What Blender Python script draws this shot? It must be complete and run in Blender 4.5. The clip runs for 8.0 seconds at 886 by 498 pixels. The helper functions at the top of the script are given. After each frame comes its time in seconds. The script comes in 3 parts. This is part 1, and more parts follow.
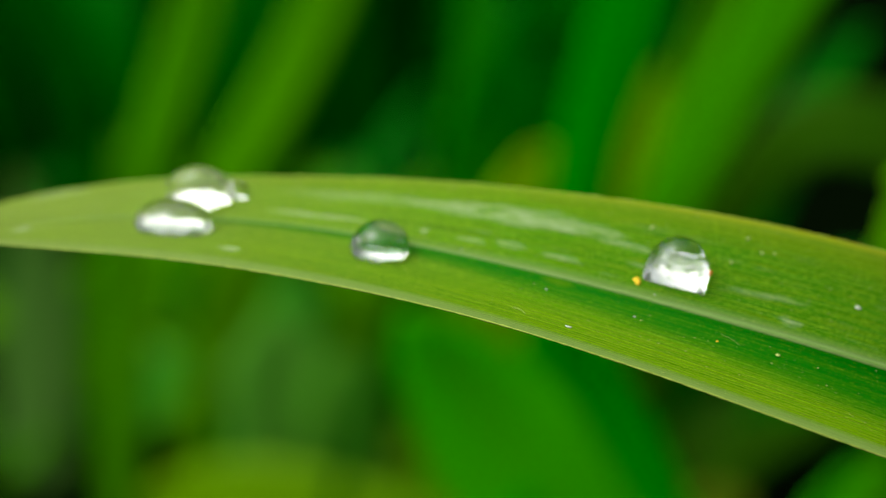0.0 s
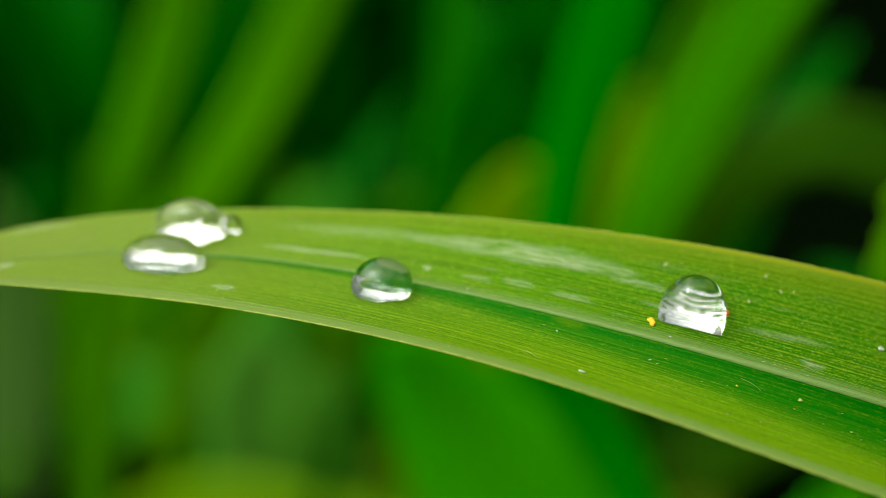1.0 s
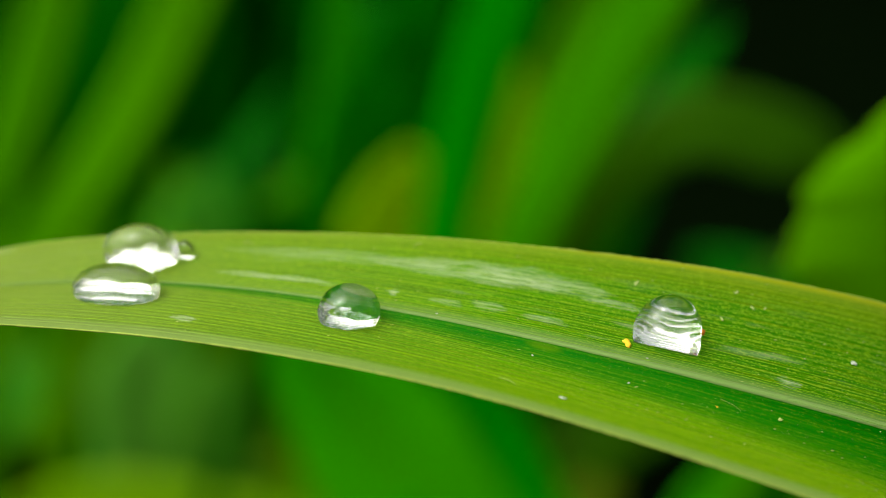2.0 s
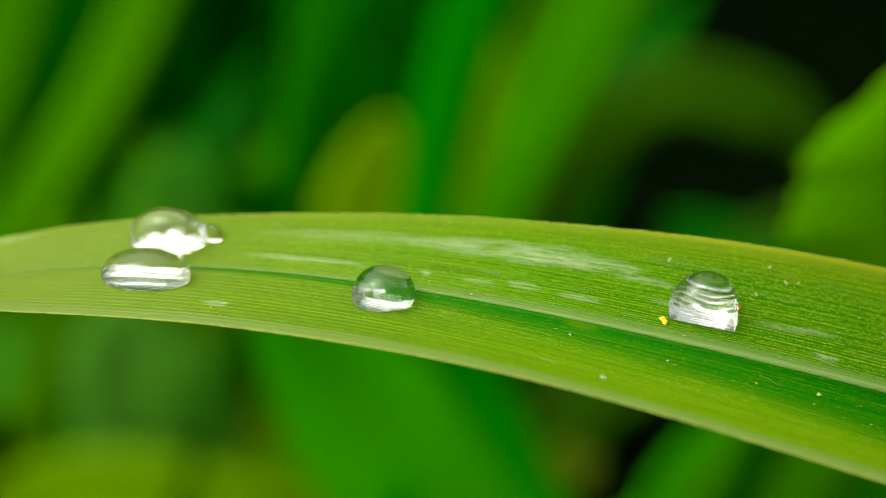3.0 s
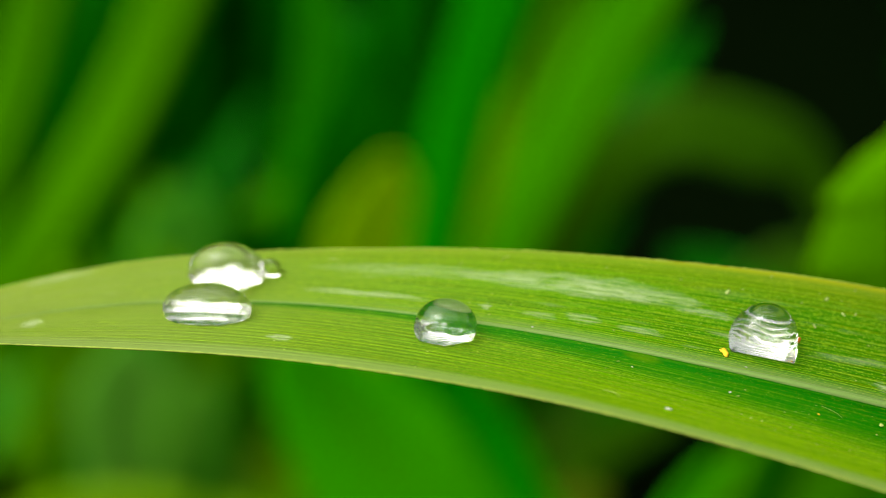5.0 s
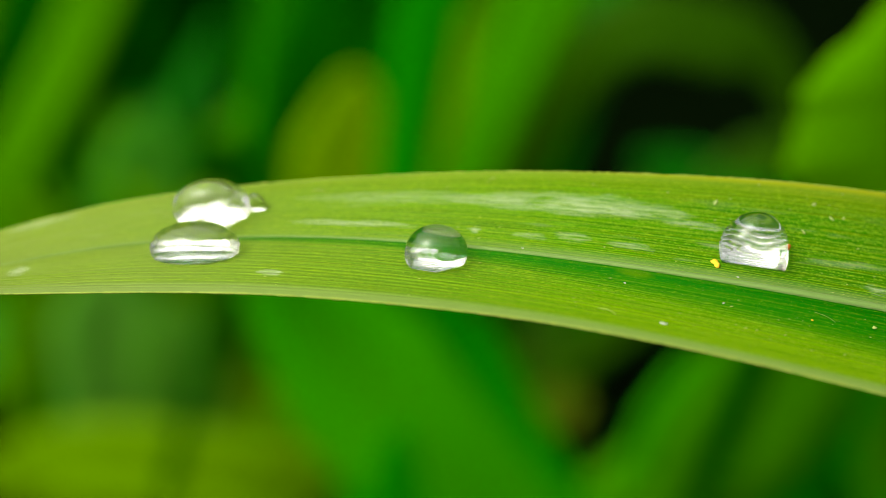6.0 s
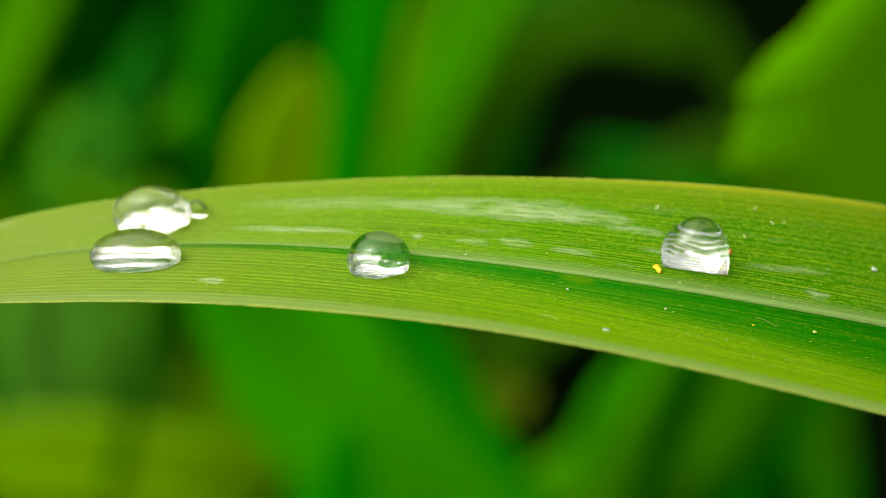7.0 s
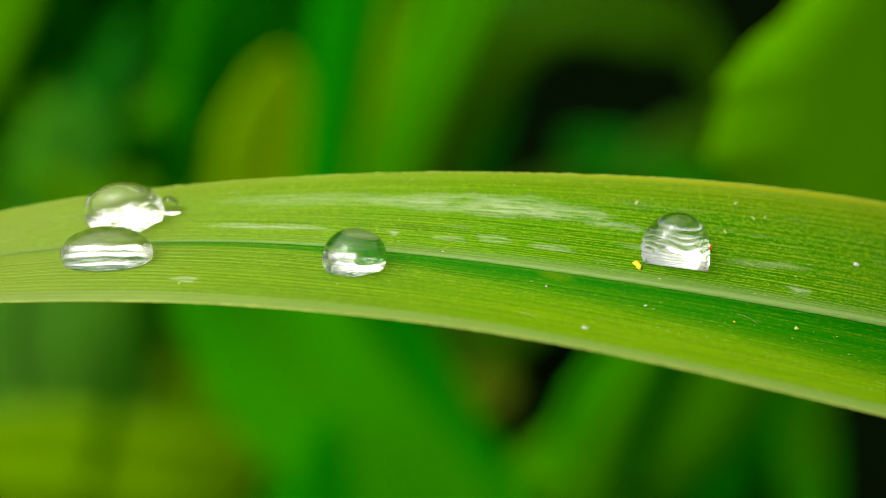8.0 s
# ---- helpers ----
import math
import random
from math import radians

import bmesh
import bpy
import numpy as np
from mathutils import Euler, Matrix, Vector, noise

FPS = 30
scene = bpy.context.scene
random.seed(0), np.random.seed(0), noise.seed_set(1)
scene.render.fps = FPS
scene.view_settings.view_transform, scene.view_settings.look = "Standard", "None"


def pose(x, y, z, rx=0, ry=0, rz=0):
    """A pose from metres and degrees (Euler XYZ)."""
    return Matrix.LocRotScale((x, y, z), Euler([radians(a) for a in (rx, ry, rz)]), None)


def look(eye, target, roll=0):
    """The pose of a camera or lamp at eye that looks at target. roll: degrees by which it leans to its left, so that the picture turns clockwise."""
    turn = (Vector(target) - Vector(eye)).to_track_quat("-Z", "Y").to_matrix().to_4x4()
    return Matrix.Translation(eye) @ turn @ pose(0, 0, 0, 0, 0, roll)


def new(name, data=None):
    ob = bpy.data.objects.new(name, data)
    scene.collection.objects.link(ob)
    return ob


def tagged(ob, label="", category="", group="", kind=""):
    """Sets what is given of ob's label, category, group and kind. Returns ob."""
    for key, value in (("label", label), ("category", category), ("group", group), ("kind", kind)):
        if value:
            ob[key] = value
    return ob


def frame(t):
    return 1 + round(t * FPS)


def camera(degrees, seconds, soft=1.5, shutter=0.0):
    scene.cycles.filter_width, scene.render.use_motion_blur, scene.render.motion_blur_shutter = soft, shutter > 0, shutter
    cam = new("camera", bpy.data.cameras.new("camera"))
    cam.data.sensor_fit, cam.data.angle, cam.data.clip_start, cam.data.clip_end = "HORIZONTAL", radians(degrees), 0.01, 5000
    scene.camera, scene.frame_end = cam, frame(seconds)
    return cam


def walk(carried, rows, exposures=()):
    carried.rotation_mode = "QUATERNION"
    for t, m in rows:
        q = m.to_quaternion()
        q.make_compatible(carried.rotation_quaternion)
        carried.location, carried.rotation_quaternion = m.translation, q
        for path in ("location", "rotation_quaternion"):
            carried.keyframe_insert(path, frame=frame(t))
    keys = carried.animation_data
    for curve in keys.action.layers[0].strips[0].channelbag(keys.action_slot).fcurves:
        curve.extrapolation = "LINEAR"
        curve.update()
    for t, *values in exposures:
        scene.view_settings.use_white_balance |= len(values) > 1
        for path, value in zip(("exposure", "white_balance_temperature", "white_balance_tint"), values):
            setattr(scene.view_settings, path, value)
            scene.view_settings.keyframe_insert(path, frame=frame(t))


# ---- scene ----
cam = camera(32, 8.0, soft=0.8)
cam.data.dof.use_dof = True
cam.data.dof.focus_distance = 0.0729
cam.data.dof.aperture_fstop = 21.0
walk(cam, [
    (0, pose(0.00973, -0.06276, 0.47051, 51.616, 2.090, 5.283)),
    (0.1, pose(0.00997, -0.06264, 0.47073, 51.422, 2.388, 5.793)),
    (0.2, pose(0.01023, -0.06252, 0.47099, 51.075, 2.519, 6.105)),
    (0.3, pose(0.01048, -0.06240, 0.47124, 50.898, 2.496, 6.217)),
    (0.4, pose(0.01067, -0.06226, 0.47142, 50.939, 2.270, 6.042)),
    (0.5, pose(0.01074, -0.06206, 0.47149, 51.420, 1.763, 5.452)),
    (0.6, pose(0.01053, -0.06169, 0.47128, 52.277, 1.324, 4.851)),
    (0.7, pose(0.00999, -0.06111, 0.47077, 52.992, 1.047, 4.371)),
    (0.8, pose(0.00927, -0.06042, 0.47017, 52.993, 1.069, 4.241)),
    (0.9, pose(0.00852, -0.05975, 0.46966, 52.261, 1.390, 4.484)),
    (1, pose(0.00789, -0.05920, 0.46945, 51.951, 1.557, 4.529)),
    (1.1, pose(0.00737, -0.05875, 0.46946, 52.212, 1.589, 4.403)),
    (1.2, pose(0.00687, -0.05832, 0.46950, 52.714, 1.228, 3.758)),
    (1.3, pose(0.00638, -0.05793, 0.46954, 52.710, 0.751, 2.949)),
    (1.4, pose(0.00592, -0.05760, 0.46958, 52.638, 0.260, 2.118)),
    (1.5, pose(0.00548, -0.05736, 0.46961, 52.394, -0.007, 1.580)),
    (1.6, pose(0.00505, -0.05717, 0.46963, 52.190, -0.099, 1.267)),
    (1.7, pose(0.00460, -0.05699, 0.46965, 51.969, -0.187, 0.944)),
    (2.8, pose(0.00035, -0.05570, 0.46985, 49.888, -0.184, -1.105)),
    (2.9, pose(0.00020, -0.05568, 0.46985, 49.835, -0.209, -1.193)),
    (3, pose(0.00012, -0.05567, 0.46986, 50.066, -0.354, -1.385)),
    (3.1, pose(0.00008, -0.05592, 0.46980, 50.512, -0.389, -1.352)),
    (3.2, pose(0.00004, -0.05655, 0.46968, 51.081, -0.300, -1.059)),
    (3.3, pose(0.00000, -0.05735, 0.46953, 51.198, -0.127, -0.606)),
    (3.4, pose(-0.00002, -0.05815, 0.46941, 50.839, 0.331, 0.203)),
    (3.5, pose(-0.00002, -0.05874, 0.46936, 50.763, 0.449, 0.541)),
    (3.6, pose(-0.00001, -0.05917, 0.46941, 51.480, 0.511, 0.770)),
    (3.7, pose(0.00004, -0.05959, 0.46952, 51.722, 0.435, 0.824)),
    (3.8, pose(0.00010, -0.05996, 0.46965, 51.612, 0.271, 0.749)),
    (3.9, pose(0.00019, -0.06022, 0.46977, 51.566, 0.236, 0.810)),
    (4, pose(0.00028, -0.06032, 0.46981, 51.863, 0.225, 0.861)),
    (4.1, pose(0.00051, -0.06027, 0.46972, 51.931, 0.099, 0.745)),
    (4.2, pose(0.00069, -0.06017, 0.46962, 51.913, -0.277, 0.294)),
    (5.3, pose(-0.00386, -0.05508, 0.47000, 50.956, 0.014, -2.526)),
    (5.4, pose(-0.00387, -0.05500, 0.47000, 50.351, 0.040, -2.932)),
    (5.5, pose(-0.00387, -0.05497, 0.47000, 50.261, 0.032, -3.438)),
    (5.6, pose(-0.00387, -0.05501, 0.47003, 50.472, 0.182, -3.806)),
    (5.7, pose(-0.00387, -0.05510, 0.47009, 50.582, 0.566, -3.960)),
    (5.8, pose(-0.00387, -0.05520, 0.47017, 50.581, 0.925, -4.137)),
    (5.9, pose(-0.00387, -0.05529, 0.47024, 49.474, 1.293, -4.230)),
    (6, pose(-0.00388, -0.05533, 0.47030, 48.162, 1.357, -4.522)),
    (6.1, pose(-0.00389, -0.05523, 0.47034, 47.330, 1.176, -4.983)),
    (6.2, pose(-0.00392, -0.05500, 0.47037, 46.528, 1.013, -5.398)),
    (6.3, pose(-0.00395, -0.05473, 0.47039, 45.775, 0.920, -5.698)),
    (6.4, pose(-0.00398, -0.05449, 0.47042, 45.976, 0.776, -5.991)),
    (6.5, pose(-0.00399, -0.05440, 0.47046, 46.190, 0.738, -6.088)),
    (6.6, pose(-0.00396, -0.05443, 0.47052, 46.362, 0.480, -6.319)),
    (6.7, pose(-0.00388, -0.05451, 0.47061, 46.695, 0.258, -6.452)),
    (6.8, pose(-0.00378, -0.05460, 0.47070, 47.726, 0.207, -6.387)),
    (6.9, pose(-0.00368, -0.05468, 0.47078, 48.138, 0.258, -6.227)),
    (7, pose(-0.00359, -0.05471, 0.47080, 47.756, 0.274, -6.169)),
    (7.1, pose(-0.00352, -0.05470, 0.47080, 47.745, 0.398, -6.045)),
    (7.2, pose(-0.00344, -0.05466, 0.47080, 47.965, 0.494, -5.958)),
    (7.3, pose(-0.00337, -0.05461, 0.47079, 47.900, 0.473, -6.007)),
    (7.4, pose(-0.00331, -0.05454, 0.47078, 47.866, 0.489, -6.018)),
    (7.5, pose(-0.00329, -0.05447, 0.47077, 48.141, 0.436, -6.106)),
    (7.6, pose(-0.00329, -0.05437, 0.47073, 48.180, 0.274, -6.323)),
    (7.7, pose(-0.00329, -0.05421, 0.47062, 47.882, 0.155, -6.592)),
    (7.8, pose(-0.00329, -0.05405, 0.47051, 47.717, 0.037, -6.684)),
    (7.9, pose(-0.00329, -0.05388, 0.47039, 47.771, 0.006, -7.193)),
    (8, pose(-0.00329, -0.05371, 0.47027, 47.404, -0.025, -6.856)),
], exposures=[(0, 1.37, 6650, 1), (1.5, 1.47, 6850, 2), (3.5, 1.58, 7100, 2), (5.5, 1.68, 7150, 3), (8, 1.68, 7150, 4)])

# ---- light: an overcast sky, brightest high to one side ----
SUN_UP, SUN_TURN = radians(60), radians(-80)
world = bpy.data.worlds.new("sky")
scene.world = world
world.use_nodes = True
wn = world.node_tree.nodes
sky = wn.new("ShaderNodeTexSky")
sky.sky_type = "NISHITA"
sky.sun_disc = False
sky.sun_elevation, sky.sun_rotation = SUN_UP, SUN_TURN
sky.dust_density = 8.0
sky.air_density = 0.6
sky.ozone_density = 0.3
wn["Background"].inputs["Strength"].default_value = 0.13
cloud = wn.new("ShaderNodeHueSaturation")
cloud.inputs["Saturation"].default_value = 0.2
world.node_tree.links.new(sky.outputs[0], cloud.inputs["Color"])
world.node_tree.links.new(cloud.outputs[0], wn["Background"].inputs["Color"])
sun = new("sun", bpy.data.lights.new("sun", "SUN"))
sun.data.energy, sun.data.angle, sun.data.color = 1.4, radians(120), (1.0, 0.97, 0.9)
sun_way = Vector((math.sin(SUN_TURN) * math.cos(SUN_UP), math.cos(SUN_TURN) * math.cos(SUN_UP), math.sin(SUN_UP)))
sun.matrix_world = look(sun_way * 5, (0, 0, 0))

# ---- materials ----


def shader(name):
    mat = bpy.data.materials.new(name)
    mat.use_nodes = True
    tree = mat.node_tree
    bsdf = tree.nodes["Principled BSDF"]

    def node(kind, **values):
        n = tree.nodes.new(kind)
        for key, value in values.items():
            n.inputs[key.replace("_", " ")].default_value = value
        return n

    return mat, tree, bsdf, node, tree.links.new


def ramp(tree, stops):
    n = tree.nodes.new("ShaderNodeValToRGB")
    while len(n.color_ramp.elements) < len(stops):
        n.color_ramp.elements.new(0.5)
    for e, (at, col) in zip(n.color_ramp.elements, stops):
        e.position, e.color = at, (*col, 1) if len(col) == 3 else col
    return n


def mix_colour(tree, link, kind, factor, a, b):
    n = tree.nodes.new("ShaderNodeMix")
    n.data_type, n.blend_type = "RGBA", kind
    for socket, value in ((n.inputs[0], factor), (n.inputs[6], a), (n.inputs[7], b)):
        if hasattr(value, "links"):
            link(value, socket)
        else:
            socket.default_value = value if isinstance(value, (int, float)) else (*value, 1)
    return n.outputs[2]


def maths(tree, link, kind, a, b=0.0, c=0.0, clamp=False):
    n = tree.nodes.new("ShaderNodeMath")
    n.operation, n.use_clamp = kind, clamp
    for socket, value in zip(n.inputs, (a, b, c)):
        if hasattr(value, "links"):
            link(value, socket)
        else:
            socket.default_value = value
    return n.outputs[0]


def see_through(tree, link, bsdf, colour, share):
    """Adds light that passes through a thin leaf."""
    thin = tree.nodes.new("ShaderNodeBsdfTranslucent")
    link(colour, thin.inputs["Color"])
    both = tree.nodes.new("ShaderNodeMixShader")
    both.inputs[0].default_value = share
    link(bsdf.outputs[0], both.inputs[1])
    link(thin.outputs[0], both.inputs[2])
    link(both.outputs[0], tree.nodes["Material Output"].inputs["Surface"])


def main_leaf_material():
    mat, tree, bsdf, node, link = shader("fresh_blade")
    uv = node("ShaderNodeUVMap")
    cut = node("ShaderNodeSeparateXYZ")
    link(uv.outputs[0], cut.inputs[0])
    along, across = cut.outputs[0], cut.outputs[1]

    def streaks(fu, fv, detail=3.0, rough=0.6):
        at = node("ShaderNodeCombineXYZ")
        link(maths(tree, link, "MULTIPLY", along, fu), at.inputs[0])
        link(maths(tree, link, "MULTIPLY", across, fv), at.inputs[1])
        n = node("ShaderNodeTexNoise", Scale=1.0, Detail=detail, Roughness=rough)
        link(at.outputs[0], n.inputs["Vector"])
        return n.outputs[0]

    fine = streaks(14.0, 160.0, 4.0, 0.75)
    wide = streaks(1.5, 26.0)
    patch = streaks(9.0, 14.0)
    base = ramp(tree, [(0.36, (0.012, 0.085, 0.0001)), (0.5, (0.046, 0.155, 0.0002)), (0.66, (0.088, 0.215, 0.0005))])
    mixed = maths(tree, link, "ADD", maths(tree, link, "MULTIPLY", fine, 0.62), maths(tree, link, "MULTIPLY", wide, 0.38))
    link(mixed, base.inputs[0])
    # paler towards the tip, with the sky's sheen there put into the colour
    pale_sheen = ramp(tree, [(0.12, (0.75, 0.75, 0.75)), (0.38, (0.42, 0.42, 0.42)), (0.60, (0, 0, 0))])
    link(along, pale_sheen.inputs[0])
    toned = mix_colour(tree, link, "MIX", pale_sheen.outputs[0], base.outputs[0], (0.158, 0.203, 0.032))
    young = ramp(tree, [(0.56, (0, 0, 0)), (0.76, (0.78, 0.78, 0.78))])
    link(along, young.inputs[0])
    far_half = ramp(tree, [(0.42, (0.1, 0.1, 0.1)), (0.56, (1, 1, 1))])
    link(across, far_half.inputs[0])
    toned = mix_colour(tree, link, "MIX", maths(tree, link, "MULTIPLY", young.outputs[0], far_half.outputs[0]), toned, (0.012, 0.095, 0.0002))
    # thin olive-yellow threads
    olive = ramp(tree, [(0.50, (0, 0, 0)), (0.62, (0.6, 0.6, 0.6))])
    link(streaks(12.0, 120.0, 5.0, 0.7), olive.inputs[0])
    toned = mix_colour(tree, link, "MIX", olive.outputs[0], toned, (0.098, 0.145, 0.001))
    # and paler green ones
    light = ramp(tree, [(0.55, (0, 0, 0)), (0.66, (0.5, 0.5, 0.5))])
    link(streaks(14.0, 150.0, 5.0, 0.7), light.inputs[0])
    toned = mix_colour(tree, link, "MIX", light.outputs[0], toned, (0.12, 0.24, 0.025))
    # the near half is yellower away from the midrib
    outer = ramp(tree, [(0.02, (0.95, 0.95, 0.95)), (0.25, (0.8, 0.8, 0.8)), (0.40, (0, 0, 0))])
    link(across, outer.inputs[0])
    later = ramp(tree, [(0.45, (0.2, 0.2, 0.2)), (0.62, (1, 1, 1))])
    link(along, later.inputs[0])
    yellower = maths(tree, link, "MULTIPLY", maths(tree, link, "MULTIPLY", outer.outputs[0], later.outputs[0]), maths(tree, link, "MULTIPLY_ADD", wide, 1.2, 0.1), clamp=True)
    toned = mix_colour(tree, link, "MIX", yellower, toned, (0.108, 0.205, 0.001))
    # parallel veins: fine dark lines, broken along their length
    off_rib = maths(tree, link, "MULTIPLY", maths(tree, link, "ABSOLUTE", maths(tree, link, "SUBTRACT", across, 0.5)), 2.0)
    wander = maths(tree, link, "MULTIPLY", streaks(2.5, 9.0, 2.0), 1.6)
    count = maths(tree, link, "FRACT", maths(tree, link, "MULTIPLY_ADD", off_rib, 38.0, wander))
    dip = maths(tree, link, "ABSOLUTE", maths(tree, link, "SUBTRACT", count, 0.5))
    line = ramp(tree, [(0.02, (1, 1, 1)), (0.26, (0, 0, 0))])
    link(dip, line.inputs[0])
    broken = ramp(tree, [(0.36, (0.05, 0.05, 0.05)), (0.60, (1, 1, 1))])
    link(streaks(40.0, 46.0, 5.0, 0.75), broken.inputs[0])
    vein = maths(tree, link, "MULTIPLY", line.outputs[0], broken.outputs[0])
    veined = mix_colour(tree, link, "MIX", maths(tree, link, "MULTIPLY", vein, 0.62), toned, (0.014, 0.065, 0.0002))
    # every third vein is bolder and runs on further
    bold = maths(tree, link, "FRACT", maths(tree, link, "MULTIPLY_ADD", off_rib, 13.0, maths(tree, link, "MULTIPLY", wander, 0.7)))
    bold = maths(tree, link, "ABSOLUTE", maths(tree, link, "SUBTRACT", bold, 0.5))
    bold_line = ramp(tree, [(0.03, (1, 1, 1)), (0.12, (0, 0, 0))])
    link(bold, bold_line.inputs[0])
    runs_on = ramp(tree, [(0.40, (0.1, 0.1, 0.1)), (0.54, (1, 1, 1))])
    link(streaks(8.0, 20.0, 6.0, 0.8), runs_on.inputs[0])
    strong = ramp(tree, [(0.12, (0.25, 0.25, 0.25)), (0.5, (1, 1, 1))])
    link(along, strong.inputs[0])
    bold_much = maths(tree, link, "MULTIPLY", maths(tree, link, "MULTIPLY", bold_line.outputs[0], runs_on.outputs[0]), strong.outputs[0])
    bold_much = maths(tree, link, "MULTIPLY", bold_much, 0.5)
    veined = mix_colour(tree, link, "MIX", bold_much, veined, (0.010, 0.07, 0.0002))
    # pale lines next to them
    ridge = ramp(tree, [(0.14, (0, 0, 0)), (0.20, (0.75, 0.75, 0.75)), (0.27, (0, 0, 0))])
    link(bold, ridge.inputs[0])
    veined = mix_colour(tree, link, "MIX", maths(tree, link, "MULTIPLY", ridge.outputs[0], broken.outputs[0]), veined, (0.15, 0.26, 0.012))
    # pale cell rows between them
    cells = ramp(tree, [(0.55, (0, 0, 0)), (0.68, (1, 1, 1))])
    link(streaks(120.0, 170.0, 3.0, 0.6), cells.inputs[0])
    veined = mix_colour(tree, link, "MIX", maths(tree, link, "MULTIPLY", cells.outputs[0], 0.5), veined, (0.19, 0.29, 0.01))
    # short dark dashes in rows
    dash = ramp(tree, [(0.36, (1, 1, 1)), (0.46, (0, 0, 0))])
    link(streaks(150.0, 190.0, 4.0, 0.7), dash.inputs[0])
    veined = mix_colour(tree, link, "MIX", maths(tree, link, "MULTIPLY", dash.outputs[0], 0.45), veined, (0.02, 0.07, 0.0002))
    # rows of pale dots between the veins
    row = ramp(tree, [(0.30, (0, 0, 0)), (0.42, (1, 1, 1))])
    link(dip, row.inputs[0])
    dot = ramp(tree, [(0.50, (0, 0, 0)), (0.58, (1, 1, 1))])
    link(streaks(430.0, 80.0, 1.0, 0.5), dot.inputs[0])
    veined = mix_colour(tree, link, "MIX", maths(tree, link, "MULTIPLY", maths(tree, link, "MULTIPLY", row.outputs[0], dot.outputs[0]), 0.6), veined, (0.15, 0.25, 0.015))
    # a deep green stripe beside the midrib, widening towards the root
    # part pigment, part the shading of the fold put into the colour
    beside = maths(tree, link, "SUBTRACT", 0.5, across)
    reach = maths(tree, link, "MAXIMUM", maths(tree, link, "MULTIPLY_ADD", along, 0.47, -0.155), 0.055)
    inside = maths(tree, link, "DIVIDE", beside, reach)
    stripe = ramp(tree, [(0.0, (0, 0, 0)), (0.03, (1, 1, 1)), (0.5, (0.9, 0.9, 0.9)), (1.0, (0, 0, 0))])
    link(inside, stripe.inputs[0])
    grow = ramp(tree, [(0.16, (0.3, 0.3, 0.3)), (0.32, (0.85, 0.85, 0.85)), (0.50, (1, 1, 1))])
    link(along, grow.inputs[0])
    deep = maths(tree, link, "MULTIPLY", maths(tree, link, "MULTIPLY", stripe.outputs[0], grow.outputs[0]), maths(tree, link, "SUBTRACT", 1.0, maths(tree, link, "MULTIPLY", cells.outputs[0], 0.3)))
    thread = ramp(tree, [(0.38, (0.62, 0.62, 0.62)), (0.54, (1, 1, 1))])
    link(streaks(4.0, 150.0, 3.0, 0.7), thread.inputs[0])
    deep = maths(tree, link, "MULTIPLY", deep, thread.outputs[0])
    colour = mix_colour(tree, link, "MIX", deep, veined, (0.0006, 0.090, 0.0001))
    # an olive blotch in it
    bu = maths(tree, link, "MULTIPLY", maths(tree, link, "SUBTRACT", along, 0.636), 60.0)
    bv = maths(tree, link, "MULTIPLY", maths(tree, link, "SUBTRACT", across, 0.478), 45.0)
    blot = maths(tree, link, "SUBTRACT", 1.0, maths(tree, link, "ADD", maths(tree, link, "MULTIPLY", bu, bu), maths(tree, link, "MULTIPLY", bv, bv)), clamp=True)
    colour = mix_colour(tree, link, "MIX", maths(tree, link, "MULTIPLY", blot, 0.8), colour, (0.05, 0.13, 0.001))
    # a pale fringe on the far side of the midrib
    fringe = ramp(tree, [(0.50, (0.9, 0.9, 0.9)), (0.535, (0.7, 0.7, 0.7)), (0.575, (0, 0, 0))])
    link(across, fringe.inputs[0])
    there = ramp(tree, [(0.40, (0.15, 0.15, 0.15)), (0.62, (1, 1, 1))])
    link(along, there.inputs[0])
    pale = maths(tree, link, "MULTIPLY", maths(tree, link, "MULTIPLY", fringe.outputs[0], there.outputs[0]), thread.outputs[0])
    pale = maths(tree, link, "MULTIPLY", pale, maths(tree, link, "GREATER_THAN", across, 0.5))
    colour = mix_colour(tree, link, "MIX", pale, colour, (0.105, 0.175, 0.045))
    # yellowed margins
    rim = ramp(tree, [(0.0, (0.85, 0.85, 0.85)), (0.055, (0.7, 0.7, 0.7)), (0.10, (0, 0, 0)), (0.95, (0, 0, 0)), (0.99, (0.2, 0.2, 0.2)), (1.0, (0.5, 0.5, 0.5))])
    link(across, rim.inputs[0])
    colour = mix_colour(tree, link, "MIX", rim.outputs[0], colour, (0.135, 0.20, 0.05))
    # the far margin has gone yellow towards the root
    gold = ramp(tree, [(0.85, (0, 0, 0)), (0.94, (0.35, 0.35, 0.35)), (0.985, (0.5, 0.5, 0.5)), (1.0, (0.8, 0.8, 0.8))])
    link(across, gold.inputs[0])
    rootward = ramp(tree, [(0.30, (0.4, 0.4, 0.4)), (0.74, (1, 1, 1))])
    link(along, rootward.inputs[0])
    colour = mix_colour(tree, link, "MIX", maths(tree, link, "MULTIPLY", gold.outputs[0], rootward.outputs[0]), colour, (0.125, 0.17, 0.004))
    edge = ramp(tree, [(0.975, (0, 0, 0)), (0.99, (0.6, 0.6, 0.6)), (1.0, (0.8, 0.8, 0.8))])
    link(across, edge.inputs[0])
    toward = ramp(tree, [(0.60, (0, 0, 0)), (0.74, (1, 1, 1))])
    link(along, toward.inputs[0])
